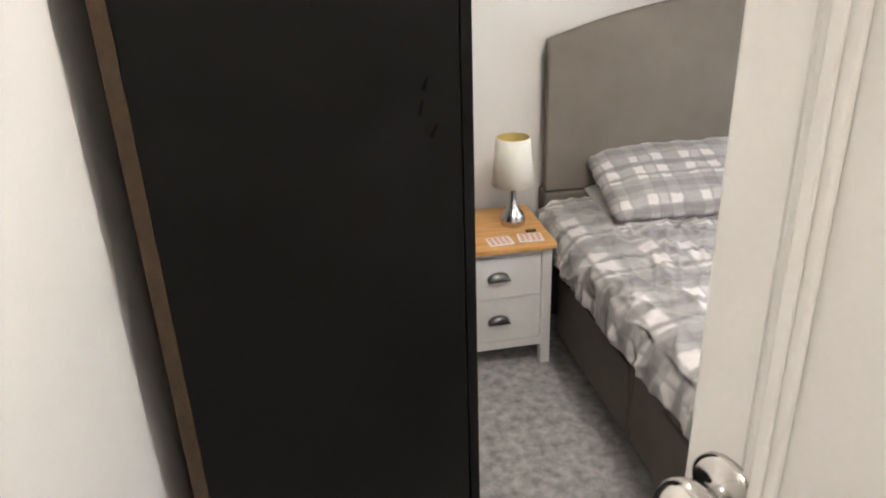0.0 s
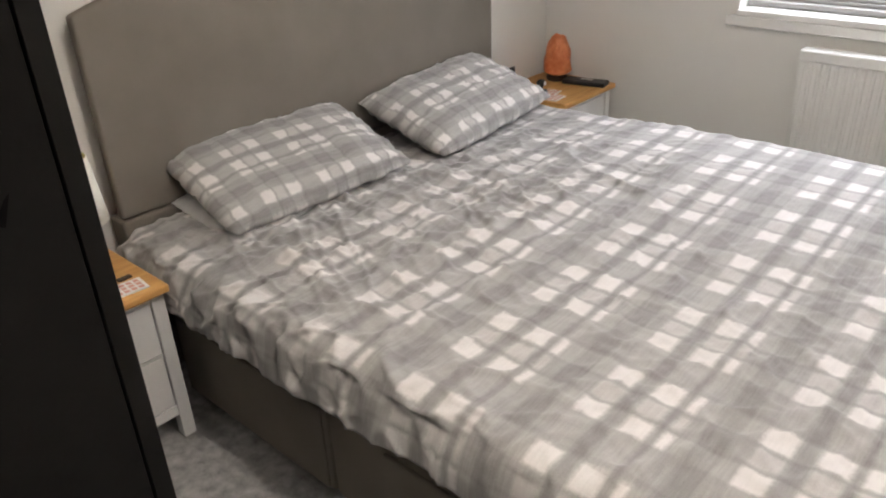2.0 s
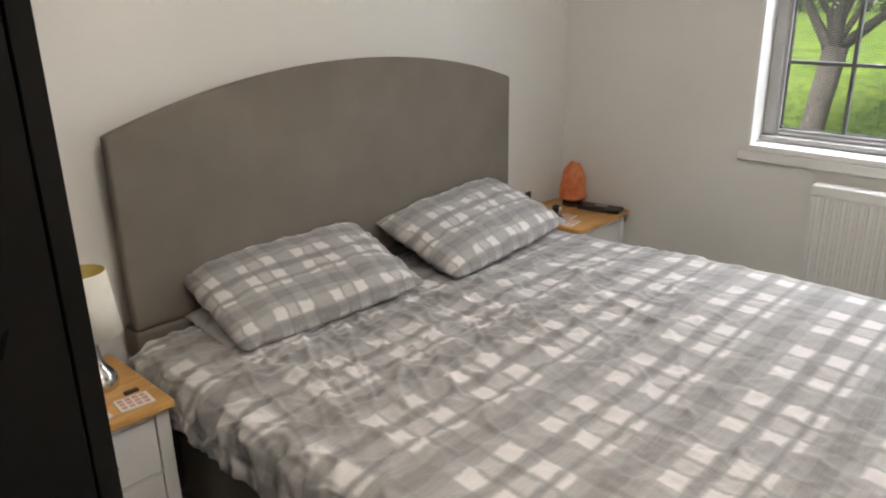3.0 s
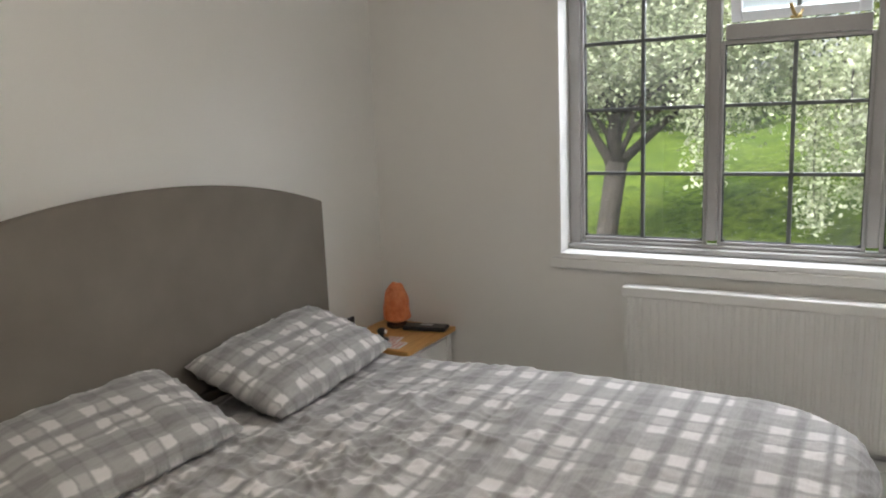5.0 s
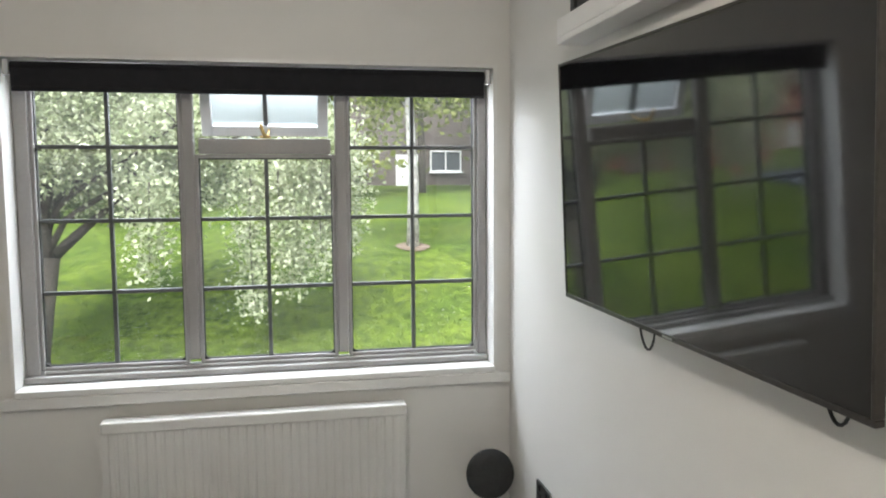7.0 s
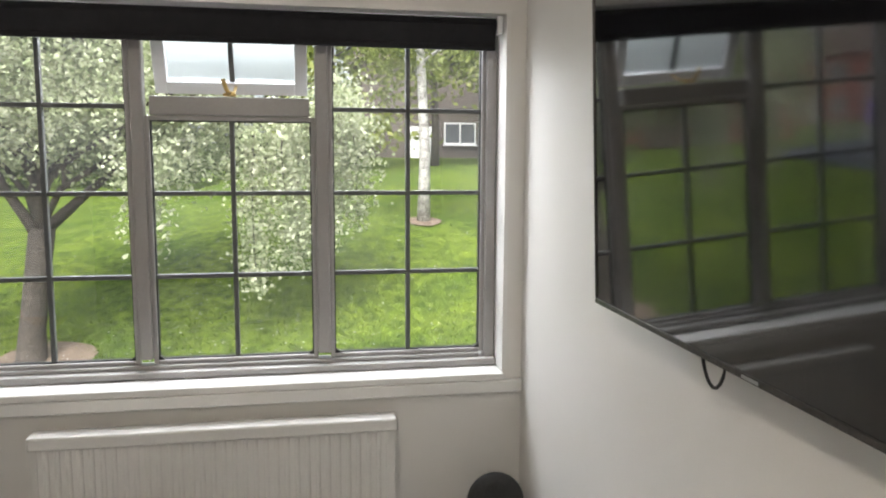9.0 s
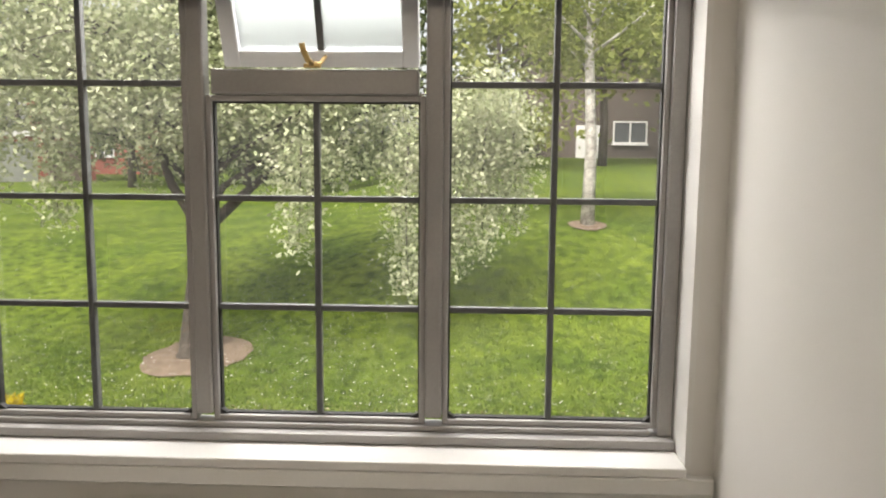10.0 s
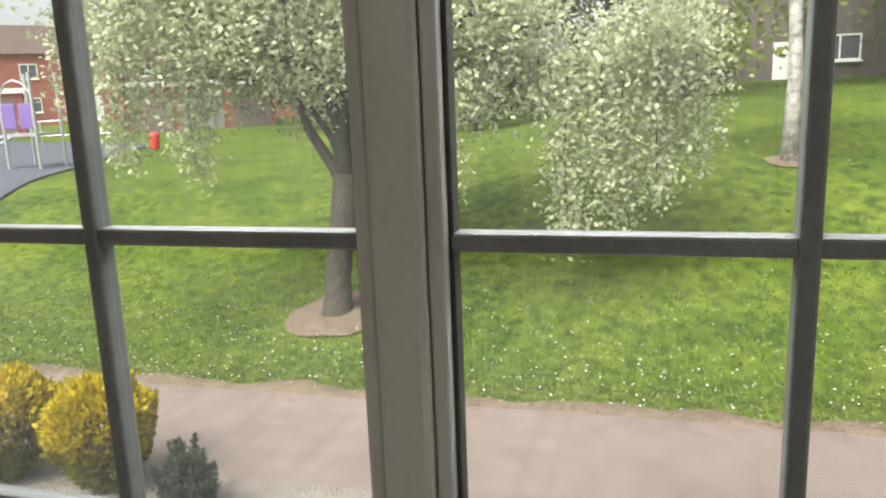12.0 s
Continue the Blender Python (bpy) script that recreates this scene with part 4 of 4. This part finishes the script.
for i in range(steps):
    for j in range(steps):
        b.faces.new((grid[i][j], grid[i + 1][j], grid[i + 1][j + 1], grid[i][j + 1]))
structure("playground_surface", b, PLAYTAR, "blue-grey rubber playground surface", "playground", True)


def soil_ring(x, y, r, label):
    b = bmesh.new()
    rings = []
    for k, rr in ((0, 0.02), (1, r * .6), (2, r)):
        rings.append([b.verts.new((x + rr * q * math.cos(a), y + rr * q * math.sin(a), ground_z(x + rr * math.cos(a), y + rr * math.sin(a)) + (.05 - .012 * k)))
                      for a, q in [(math.tau * i / 30, 1 + .12 * noise.noise(Vector((2.2 * math.cos(math.tau * i / 30), 2.2 * math.sin(math.tau * i / 30), x + k))) + .06 * noise.noise(Vector((i * 1.7, k, x)))) for i in range(30)]])
    for q, w_ in zip(rings, rings[1:]):
        for i in range(30):
            b.faces.new((q[i], q[(i + 1) % 30], w_[(i + 1) % 30], w_[i]))
    structure("soil_ring", b, SOIL, label, "soil", True)


def leaves(b, centre, sx, sz, count, size, rng, droop=0.0):
    """Small two-sided leaves scattered through a soft-edged clump."""
    for _ in range(count):
        p = Vector((rng.gauss(0, sx), rng.gauss(0, sx), rng.gauss(0, sz)))
        c = Vector(centre) + p
        c.z -= droop * p.xy.length
        d = Vector((rng.uniform(-1, 1), rng.uniform(-1, 1), rng.uniform(-.8, .8))).normalized()
        e = d.orthogonal().normalized()
        e.rotate(Matrix.Rotation(rng.uniform(0, math.tau), 3, d))
        s = size * rng.uniform(.6, 1.3)
        v = [b.verts.new(c + q) for q in (-d * s * .5, e * s * .28, d * s * .5, -e * s * .28)]
        b.faces.new(v)


def limb(b, pts, r0, r1, sides=9):
    n = len(pts)
    tube(b, pts, r0, sides, True, [r0 + (r1 - r0) * i / (n - 1) for i in range(n)])


def bend(a, c, rng, k=.12, n=6):
    a, c = Vector(a), Vector(c)
    L = (c - a).length
    off = Vector((rng.uniform(-1, 1), rng.uniform(-1, 1), rng.uniform(0, 1.3))) * L * k
    return [a.lerp(c, i / n) + off * math.sin(math.pi * i / n) for i in range(n + 1)]


# the blossom-pale tree by the path
TX0, TY0_, TZB = -1.61, 8.40, ground_z(-1.61, 8.4)
RV, DV = Vector((.91, .41, 0)), Vector((-.41, .91, 0))
tree = thing("tree", (TX0, TY0_, TZB), "broad tree with pale silvery-green leaves and a grey trunk", "tree")
tree.location = (0, 0, 0)
soil_ring(TX0 + .05, TY0_ - .05, .72, "round patch of bare soil at the tree's foot")
rng = random.Random(11)
tb = bmesh.new()
root = Vector((TX0, TY0_, TZB - .05))
fork = root + RV * .23 + Vector((0, 0, 1.88))
tube(tb, [root, root + Vector((0, 0, .10)) + RV * .01, root + RV * .04 + Vector((0, 0, .5)), root + RV * .12 + Vector((0, 0, 1.1)), fork], .2, 14, True, [.27, .20, .168, .162, .165])
limb(tb, [fork - Vector((0, 0, .05)), fork + Vector((-.05, 0, .5)), fork + Vector((.06, .05, 1.1)), fork + Vector((-.02, 0, 1.9))], .125, .05)
limb(tb, [fork - Vector((0, 0, .35)), fork - RV * .13 + Vector((0, 0, .05)), fork - RV * .42 + Vector((0, 0, .55)), fork - RV * .62 + Vector((0, 0, 1.2))], .10, .04)
limb(tb, [fork - Vector((0, 0, .35)), fork + RV * .12 + Vector((0, 0, .05)), fork + RV * .62 + Vector((0, 0, .5)), fork + RV * 1.15 + Vector((0, 0, .95))], .11, .035)
ends = [(-2.4, -.2, 2.9), (-1.6, .6, 2.3), (-2.9, .4, 3.6), (-1.2, -.7, 3.2), (-.3, .2, 4.0), (.6, -.4, 3.4), (1.4, .3, 3.0), (2.2, -.3, 2.6), (3.0, .4, 3.3), (.9, .9, 4.6), (-1.0, .8, 4.8), (2.2, .9, 4.4),
        (3.3, -.9, 2.4), (-.5, 1.5, 2.7), (1.7, -1.3, 2.4), (-.7, -.5, 2.4), (.5, .6, 2.6)]
cb_ = bmesh.new()
for r_, d_, z in ends:
    e = root + RV * r_ + DV * d_
    e.z = z
    rise = min(1.5, max(0.0, (z - 2.25) * .85)) - .08
    a0 = fork + Vector((0, 0, rise))
    out = Vector((e.x - a0.x, e.y - a0.y, 0))
    pts = [a0 + out * k ** 1.35 + Vector((0, 0, (e.z - a0.z) * k ** .6 + .10 * math.sin(5 * k + r_))) for k in (0, .15, .3, .48, .66, .84, 1.0)]
    limb(tb, pts, .052, .012)
    for i in range(3, len(pts)):
        for _ in range(3):
            q = pts[i] + Vector((rng.gauss(0, .5), rng.gauss(0, .5), rng.gauss(.0, .4)))
            limb(tb, bend(pts[i], q, rng, .1, 3), .016, .005, 5)
            if q.z > (1.8 if (q - root).xy.length < 1.0 else 1.55):
                leaves(cb_, q, .27, .21, 330, .085, rng, .25)
# sprays that hang low towards the house
for r_, d_, z0, z1 in ((2.76, -1.19, 1.9, -.15), (3.4, -1.35, 2.3, .15), (3.05, -1.5, 2.0, .6), (4.25, -1.25, 2.2, .75), (3.75, -1.5, 2.1, .45), (3.9, -1.1, 2.2, .9), (4.1, -1.0, 2.6, 1.5), (-1.55, -.2, 2.0, .8), (-2.3, .0, 2.2, 1.0), (1.25, -1.5, 1.7, .55), (-2.8, .3, 2.8, 1.6), (2.6, -.4, 2.4, 1.5), (1.7, .1, 2.4, 1.55)):
    a = root + RV * r_ + DV * d_
    a.z = z0
    c = a + RV * rng.uniform(-.15, .15)
    c.z = z1
    limb(tb, bend(a, c, rng, .05, 4), .014, .004, 5)
    steps_ = max(3, int((z0 - z1) / .2))
    for k in range(steps_ + 1):
        f_ = k / steps_
        leaves(cb_, a.lerp(c, f_), .24 - .12 * f_, .13, int(250 - 130 * f_), .082, rng, .1)
part("trunk", tb, BARK, tree, "grey-brown forked trunk", True)
part("crown", cb_, PALELEAF, tree, "pale silvery-green leaves in loose sprays")


def far_tree(x, y, h, spread, mat, label, seedn, bark=BARK, trunk_r=.16, clear=.35, count=2600, size=.30):
    z = ground_z(x, y)
    t = thing("tree", (x, y, z), label, "tree", "trees beyond the lawn")
    r = random.Random(seedn)
    b1, b2 = bmesh.new(), bmesh.new()
    tube(b1, [(0, 0, -.1), (.03, 0, h * .2), (-.05, .05, h * .45), (0, 0, h * .8)], trunk_r, 10, True, [trunk_r * 1.3, trunk_r, trunk_r * .8, trunk_r * .3])
    for k in range(16):
        a, lvl = r.uniform(0, math.tau), r.uniform(clear, .95)
        reach = spread * (1.05 - abs(lvl - .55)) * r.uniform(.55, 1)
        st_ = Vector((0, 0, h * (lvl - .12)))
        en = Vector((reach * math.cos(a), reach * math.sin(a), h * lvl))
        limb(b1, bend(st_, en, r, .1, 4), trunk_r * .35, .015, 6)
        for f_ in (.55, .8, 1.0):
            leaves(b2, st_.lerp(en, f_), spread * .24, h * .07, count // 48, size, r, .15)
    part("trunk", b1, bark, t, "", True)
    part("crown", b2, mat, t)
    return t


BXX, BYY = 4.36, 12.3
far_tree(BXX, BYY, 7.0, 1.7, BIRCHLEAF, "slim white-barked birch with fresh yellow-green leaves", 3, BIRCHBARK, .105, .46, 9000, .11)
soil_ring(BXX, BYY, .34, "round patch of bare soil at the birch's foot")
for i, (x, y, h, s) in enumerate(((3.2, 27, 7, 3.0), (0.5, 33, 9, 3.6), (-4.5, 30, 8, 3.4), (-9, 36, 9, 3.8), (-13.5, 33, 8, 3.4), (-19, 40, 10, 4), (13.8, 33, 9, 3.8), (18, 29, 8, 3.5), (-26, 45, 10, 4.2), (24, 38, 10, 4), (7.6, 30, 8.5, 3.2), (11.8, 31.5, 9, 3.4))):
    far_tree(x, y, h, s, BIRCHLEAF if i in (0, 6, 10, 11, 12) else DULLLEAF, "leafy tree at the edge of the lawn", 20 + i, count=3200, size=.34, clear=.5 if i > 9 else .22)
hd = thing("hedge", (0, 0, 0), "rough dark hedge along the far edge of the lawn", "hedge")
b = bmesh.new()
rng = random.Random(77)
for k in range(90):
    x = -16 + k * .26
    y = 38 + 2 * math.sin(k * .3)
    leaves(b, (x, y, ground_z(x, y) + 1.0), .5, .55, 80, .3, rng)
part("foliage", b, DULLLEAF, hd)


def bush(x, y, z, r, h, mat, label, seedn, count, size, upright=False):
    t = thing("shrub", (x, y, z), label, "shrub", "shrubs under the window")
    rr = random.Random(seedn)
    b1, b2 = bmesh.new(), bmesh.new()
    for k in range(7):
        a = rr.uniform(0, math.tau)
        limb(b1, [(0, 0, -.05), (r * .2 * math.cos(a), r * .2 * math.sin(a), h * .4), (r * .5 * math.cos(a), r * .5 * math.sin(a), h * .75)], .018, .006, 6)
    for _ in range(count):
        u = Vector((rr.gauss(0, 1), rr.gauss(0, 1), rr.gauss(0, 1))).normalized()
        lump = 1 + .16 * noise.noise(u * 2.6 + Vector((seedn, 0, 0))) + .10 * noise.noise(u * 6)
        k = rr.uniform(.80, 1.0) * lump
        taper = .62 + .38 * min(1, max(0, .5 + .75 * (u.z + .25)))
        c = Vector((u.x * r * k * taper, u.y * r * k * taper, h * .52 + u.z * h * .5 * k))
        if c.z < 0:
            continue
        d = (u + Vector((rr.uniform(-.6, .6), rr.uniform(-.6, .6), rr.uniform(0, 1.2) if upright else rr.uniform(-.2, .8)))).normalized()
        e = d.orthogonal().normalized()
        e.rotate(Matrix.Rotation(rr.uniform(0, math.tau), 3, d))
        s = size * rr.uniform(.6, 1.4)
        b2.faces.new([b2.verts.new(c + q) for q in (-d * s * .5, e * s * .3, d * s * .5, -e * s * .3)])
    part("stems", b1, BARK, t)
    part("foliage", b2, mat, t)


zb = GZ + .03
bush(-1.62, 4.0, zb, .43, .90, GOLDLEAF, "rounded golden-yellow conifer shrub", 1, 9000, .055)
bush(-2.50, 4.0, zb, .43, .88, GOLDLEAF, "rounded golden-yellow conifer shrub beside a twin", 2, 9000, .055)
sp = thing("shrub", (-.80, 3.80, zb), "small dark conifer shrub with upright tips", "shrub", "shrubs under the window")
rr = random.Random(31)
b1_, b2_ = bmesh.new(), bmesh.new()
for k in range(24):
    a, q = k * 2.4, .02 + .044 * math.sqrt(k)
    foot, tip = Vector((q * .5 * math.cos(a), q * .5 * math.sin(a), 0)), Vector((q * math.cos(a), q * math.sin(a), .64 - 1.2 * q + rr.uniform(-.14, .10)))
    limb(b1_, [foot, foot.lerp(tip, .5), tip], .010, .003, 6)
    for m in range(330):
        f_ = rr.random() ** .8
        c = foot.lerp(tip, f_)
        w_ = .062 * (1 - f_) ** .5 + .006
        an, rad_ = rr.uniform(0, math.tau), w_ * abs(rr.gauss(0, .7))
        c = c + Vector((rad_ * math.cos(an), rad_ * math.sin(an), 0))
        d = Vector((.6 * math.cos(an), .6 * math.sin(an), rr.uniform(.5, 1.3))).normalized()
        e = d.orthogonal().normalized()
        e.rotate(Matrix.Rotation(rr.uniform(0, math.tau), 3, d))
        s = rr.uniform(.025, .06)
        b2_.faces.new([b2_.verts.new(c + v_) for v_ in (-d * s * .5, e * s * .16, d * s * .5, -e * s * .16)])
part("stems", b1_, BARK, sp)
part("foliage", b2_, DARKLEAF, sp)

# worn soil and litter where the lawn meets the path
b = bmesh.new()
rows = []
for x in [-9 + .12 * i for i in range(160)]:
    e = .07 * noise.noise(Vector((x * 1.7, 0, 7)))
    wid = max(.02, .20 + .24 * noise.noise(Vector((x * 1.3, 3, 1))) + .08 * noise.noise(Vector((x * 5, 1, 4))))
    rows.append([b.verts.new((x, y, ground_z(x, y) + z)) for y, z in ((6.03 + e, .018), (6.07 + e, .034), (6.09 + e + wid * .6, .03), (6.11 + e + wid, .002))])
for q, w_ in zip(rows, rows[1:]):
    for k in range(3):
        b.faces.new((q[k], w_[k], w_[k + 1], q[k + 1]))
structure("soil_edge", b, SOIL, "worn soil edge between lawn and footpath", "soil", True)
b = bmesh.new()
lrng = random.Random(77)
for _ in range(1900):
    x, y = lrng.uniform(-7, 8), 6.22 + lrng.gauss(0, .2)
    z, s, a = ground_z(x, y) + .042, lrng.uniform(.008, .024), lrng.uniform(0, math.tau)
    b.faces.new([b.verts.new((x + s * q * math.cos(a + k * 1.57), y + s * q * math.sin(a + k * 1.57), z + lrng.uniform(0, .012))) for k, q in enumerate((1, .5, 1, .5))])
tagged(part("leaf_litter", b, leaf_mat("dry_litter", (.10, .06, .03), (.24, .16, .09), (.45, .38, .28)), None), "dry leaves and twigs along the path edge", "leaf litter", kind="stuff")

# daisies and fallen petals in the grass
b = bmesh.new()
rng = random.Random(8)
for _ in range(1500):
    x, y = rng.uniform(-7, 9), 6.2 + abs(rng.gauss(0, 3.0))
    z, s = ground_z(x, y) + .04, rng.uniform(.007, .016)
    a = rng.uniform(0, math.tau)
    b.faces.new([b.verts.new((x + s * math.cos(a + k * 1.57), y + s * math.sin(a + k * 1.57), z + (.01 if k % 2 else 0))) for k in range(4)])
tagged(part("petals", b, LINEN, None), "white daisies and petals scattered over the lawn", "petals", kind="stuff")
b = bmesh.new()
for _ in range(34000):
    y = 6.08 + abs(rng.gauss(0, 2.4))
    x = rng.uniform(-8, 9)
    if (x - TX0) ** 2 + (y - TY0_) ** 2 < .36:
        continue
    z, s, a = ground_z(x, y), rng.uniform(.02, .055), rng.uniform(0, math.tau)
    w_ = .012
    b.faces.new([b.verts.new((x + w_ * math.cos(a), y + w_ * math.sin(a), z)), b.verts.new((x - w_ * math.cos(a), y - w_ * math.sin(a), z)), b.verts.new((x + rng.uniform(-.04, .04), y + rng.uniform(-.04, .04), z + s))])
tagged(part("grass", b, leaf_mat("grass_blade", (.085, .145, .018), (.145, .205, .034), (.20, .25, .055)), None), "short tufts of mown grass", "grass", kind="stuff")


def house(x, y, z, rz, w, d, h, roof_h, wall, wins, doors, label, frame_mat=UPVC):
    """A house whose front faces its own -y; wins and doors: x, z, width, height on the front."""
    t = thing("house", (x, y, z), label, "house", "houses beyond the lawn")
    t.rotation_euler = (0, 0, radians(rz))
    part("wall", boxes((-w / 2, w / 2, 0, d, -1, h)), wall, t)
    b = bmesh.new()
    o = .35
    v = [b.verts.new(p) for p in ((-w / 2 - o, -o, h), (w / 2 + o, -o, h), (w / 2 + o, d + o, h), (-w / 2 - o, d + o, h), (-w / 2 - o, d / 2, h + roof_h), (w / 2 + o, d / 2, h + roof_h))]
    for q in ((0, 1, 5, 4), (2, 3, 4, 5), (1, 2, 5), (3, 0, 4), (3, 2, 1, 0)):
        b.faces.new([v[i] for i in q])
    part("roof", b, ROOF, t, "brown tiled pitched roof")
    for (wx, wz, ww, wh) in wins:
        fr_ = bmesh.new()
        for a in ((-ww / 2, -ww / 2 + .08, 0, wh), (ww / 2 - .08, ww / 2, 0, wh), (-ww / 2 + .08, ww / 2 - .08, 0, .08), (-ww / 2 + .08, ww / 2 - .08, wh - .08, wh), (-.04, .04, .08, wh - .08)):
            box(fr_, wx + a[0], wx + a[1], -.06, .02, wz + a[2], wz + a[3])
        wn_ = part("window", fr_, frame_mat, t, "white-framed window")
        part("pane", boxes((wx - ww / 2 + .08, wx + ww / 2 - .08, -.02, .01, wz + .08, wz + wh - .08)), FARGLASS, wn_)
        part("sill", boxes((wx - ww / 2 - .06, wx + ww / 2 + .06, -.14, -.061, wz - .08, wz)), frame_mat, wn_)
    for (wx, wz, ww, wh) in doors:
        part("door", boxes((wx - ww / 2, wx + ww / 2, -.05, .02, wz, wz + wh)), UPVC, t, "white front door")


house(11.5, 37, 1.15, 0, 13, 7, 5.4, 2.2, DARKBRICK, ((-1.37, 1.10, 1.7, 1.12), (2.2, 1.10, 1.7, 1.12), (5.0, 1.10, 1.5, 1.12)), ((-3.3, .05, 1.5, 1.95),), "dark brick house with white windows beyond the lawn")
tw = [(k, zz, 1.3, 1.2) for k in (-12, -9, -5, -2, 3, 6, 9.5, 12) for zz in (.9, 3.6)]
house(-49, 50, .2, 45, 28, 8, 5.6, 2.6, BRICK, tw, ((-7, 0, 1, 2.1), (7.8, 0, 1, 2.1)), "red brick two-storey terrace beyond the playground")
house(-24, 52, .4, 12, 10, 8, 5.4, 2.4, BRICK, ((-3, .9, 1.3, 1.2), (0, .9, 1.3, 1.2), (-3, 3.5, 1.3, 1.2), (1.5, 3.5, 1.3, 1.2)), (), "red brick house half hidden by trees")

# playground
pz = lambda x, y: ground_z(x, y) + .05
pg = thing("play_tower", (-15.05, 18.0, pz(-15.05, 18.0)), "purple climbing tower with galvanised posts and a slide", "play equipment")
for x in (-.55, .55):
    for y in (-.5, .5):
        b = bmesh.new()
        tube(b, [(x, y, -.1), (x, y, 2.7)], .05, 10)
        part("post", b, STEEL, pg)
for x in (-.30, .32):
    part("panel", boxes((x - .25, x + .25, -.54, -.50, 1.15, 1.85), bevel=.02), PURPLE, pg, "purple plastic panel")
part("deck", boxes((-.5, .5, -.5, .5, .92, 1.0)), STEEL, pg)
b = bmesh.new()
tube(b, [(-.55, -.5, 2.1), (-.3, -.5, 2.4), (0, -.5, 2.5), (.3, -.5, 2.4), (.55, -.5, 2.1)], .03)
part("arch", b, STEEL, pg)
b = bmesh.new()
tube(b, [(-.55, 0, 1.0), (-2.4, -.3, .1)], .05)
tube(b, [(-.55, -.4, 1.0), (-2.4, -.7, .1)], .05)
for k in range(5):
    tube(b, [(-.9 - k * .35, -.06 - k * .05, .83 - k * .17), (-.9 - k * .35, -.46 - k * .05, .83 - k * .17)], .025, 6)
part("ramp_ladder", b, STEEL, pg)
fe = thing("fence", (0, 0, 0), "low steel railing round the playground", "fence")
for k in range(9):
    x, y = -34 + 1.7 * k, 26 + .28 * k
    b = bmesh.new()
    tube(b, [(x, y, pz(x, y) - .1), (x, y, pz(x, y) + 1.0)], .03, 6)
    part("post", b, STEEL, fe)
b = bmesh.new()
for h in (.35, .98):
    tube(b, [(-34 + 1.7 * k, 26 + .28 * k, pz(-34 + 1.7 * k, 26 + .28 * k) + h) for k in range(9)], .022, 6)
part("rail", b, STEEL, fe)
bn = thing("litter_bin", (-15.0, 23.5, pz(-15.0, 23.5)), "small red litter bin beside the playground", "litter bin")
b = bmesh.new()
lathe(b, [(.12, 0), (.15, .04), (.17, .45), (.17, .54), (.13, .60), (0, .62)], sides=20)
part("body", b, RED, bn, "", True)

# low garages beyond the playground
for x, y, w_ in ((-33, 30, 9.0), (-21.5, 37, 8.0)):
    g = thing("garage_block", (x, y, ground_z(x, y)), "flat-roofed brick garages with a white fascia board", "garage", "garage blocks beyond the playground")
    g.rotation_euler = (0, 0, radians(42))
    part("wall", boxes((-w_ / 2, w_ / 2, 0, 4, -1, 2.35)), BRICK, g)
    part("fascia", boxes((-w_ / 2 - .15, w_ / 2 + .15, -.15, 4.15, 2.351, 2.62)), UPVC, g, "white fascia board")
    for k in range(3):
        cx = -w_ / 2 + w_ * (k + .5) / 3
        part("door", boxes((cx - 1.1, cx + 1.1, -.03, .02, 0, 2.05)), STEEL if k == 1 else TARMAC, g)
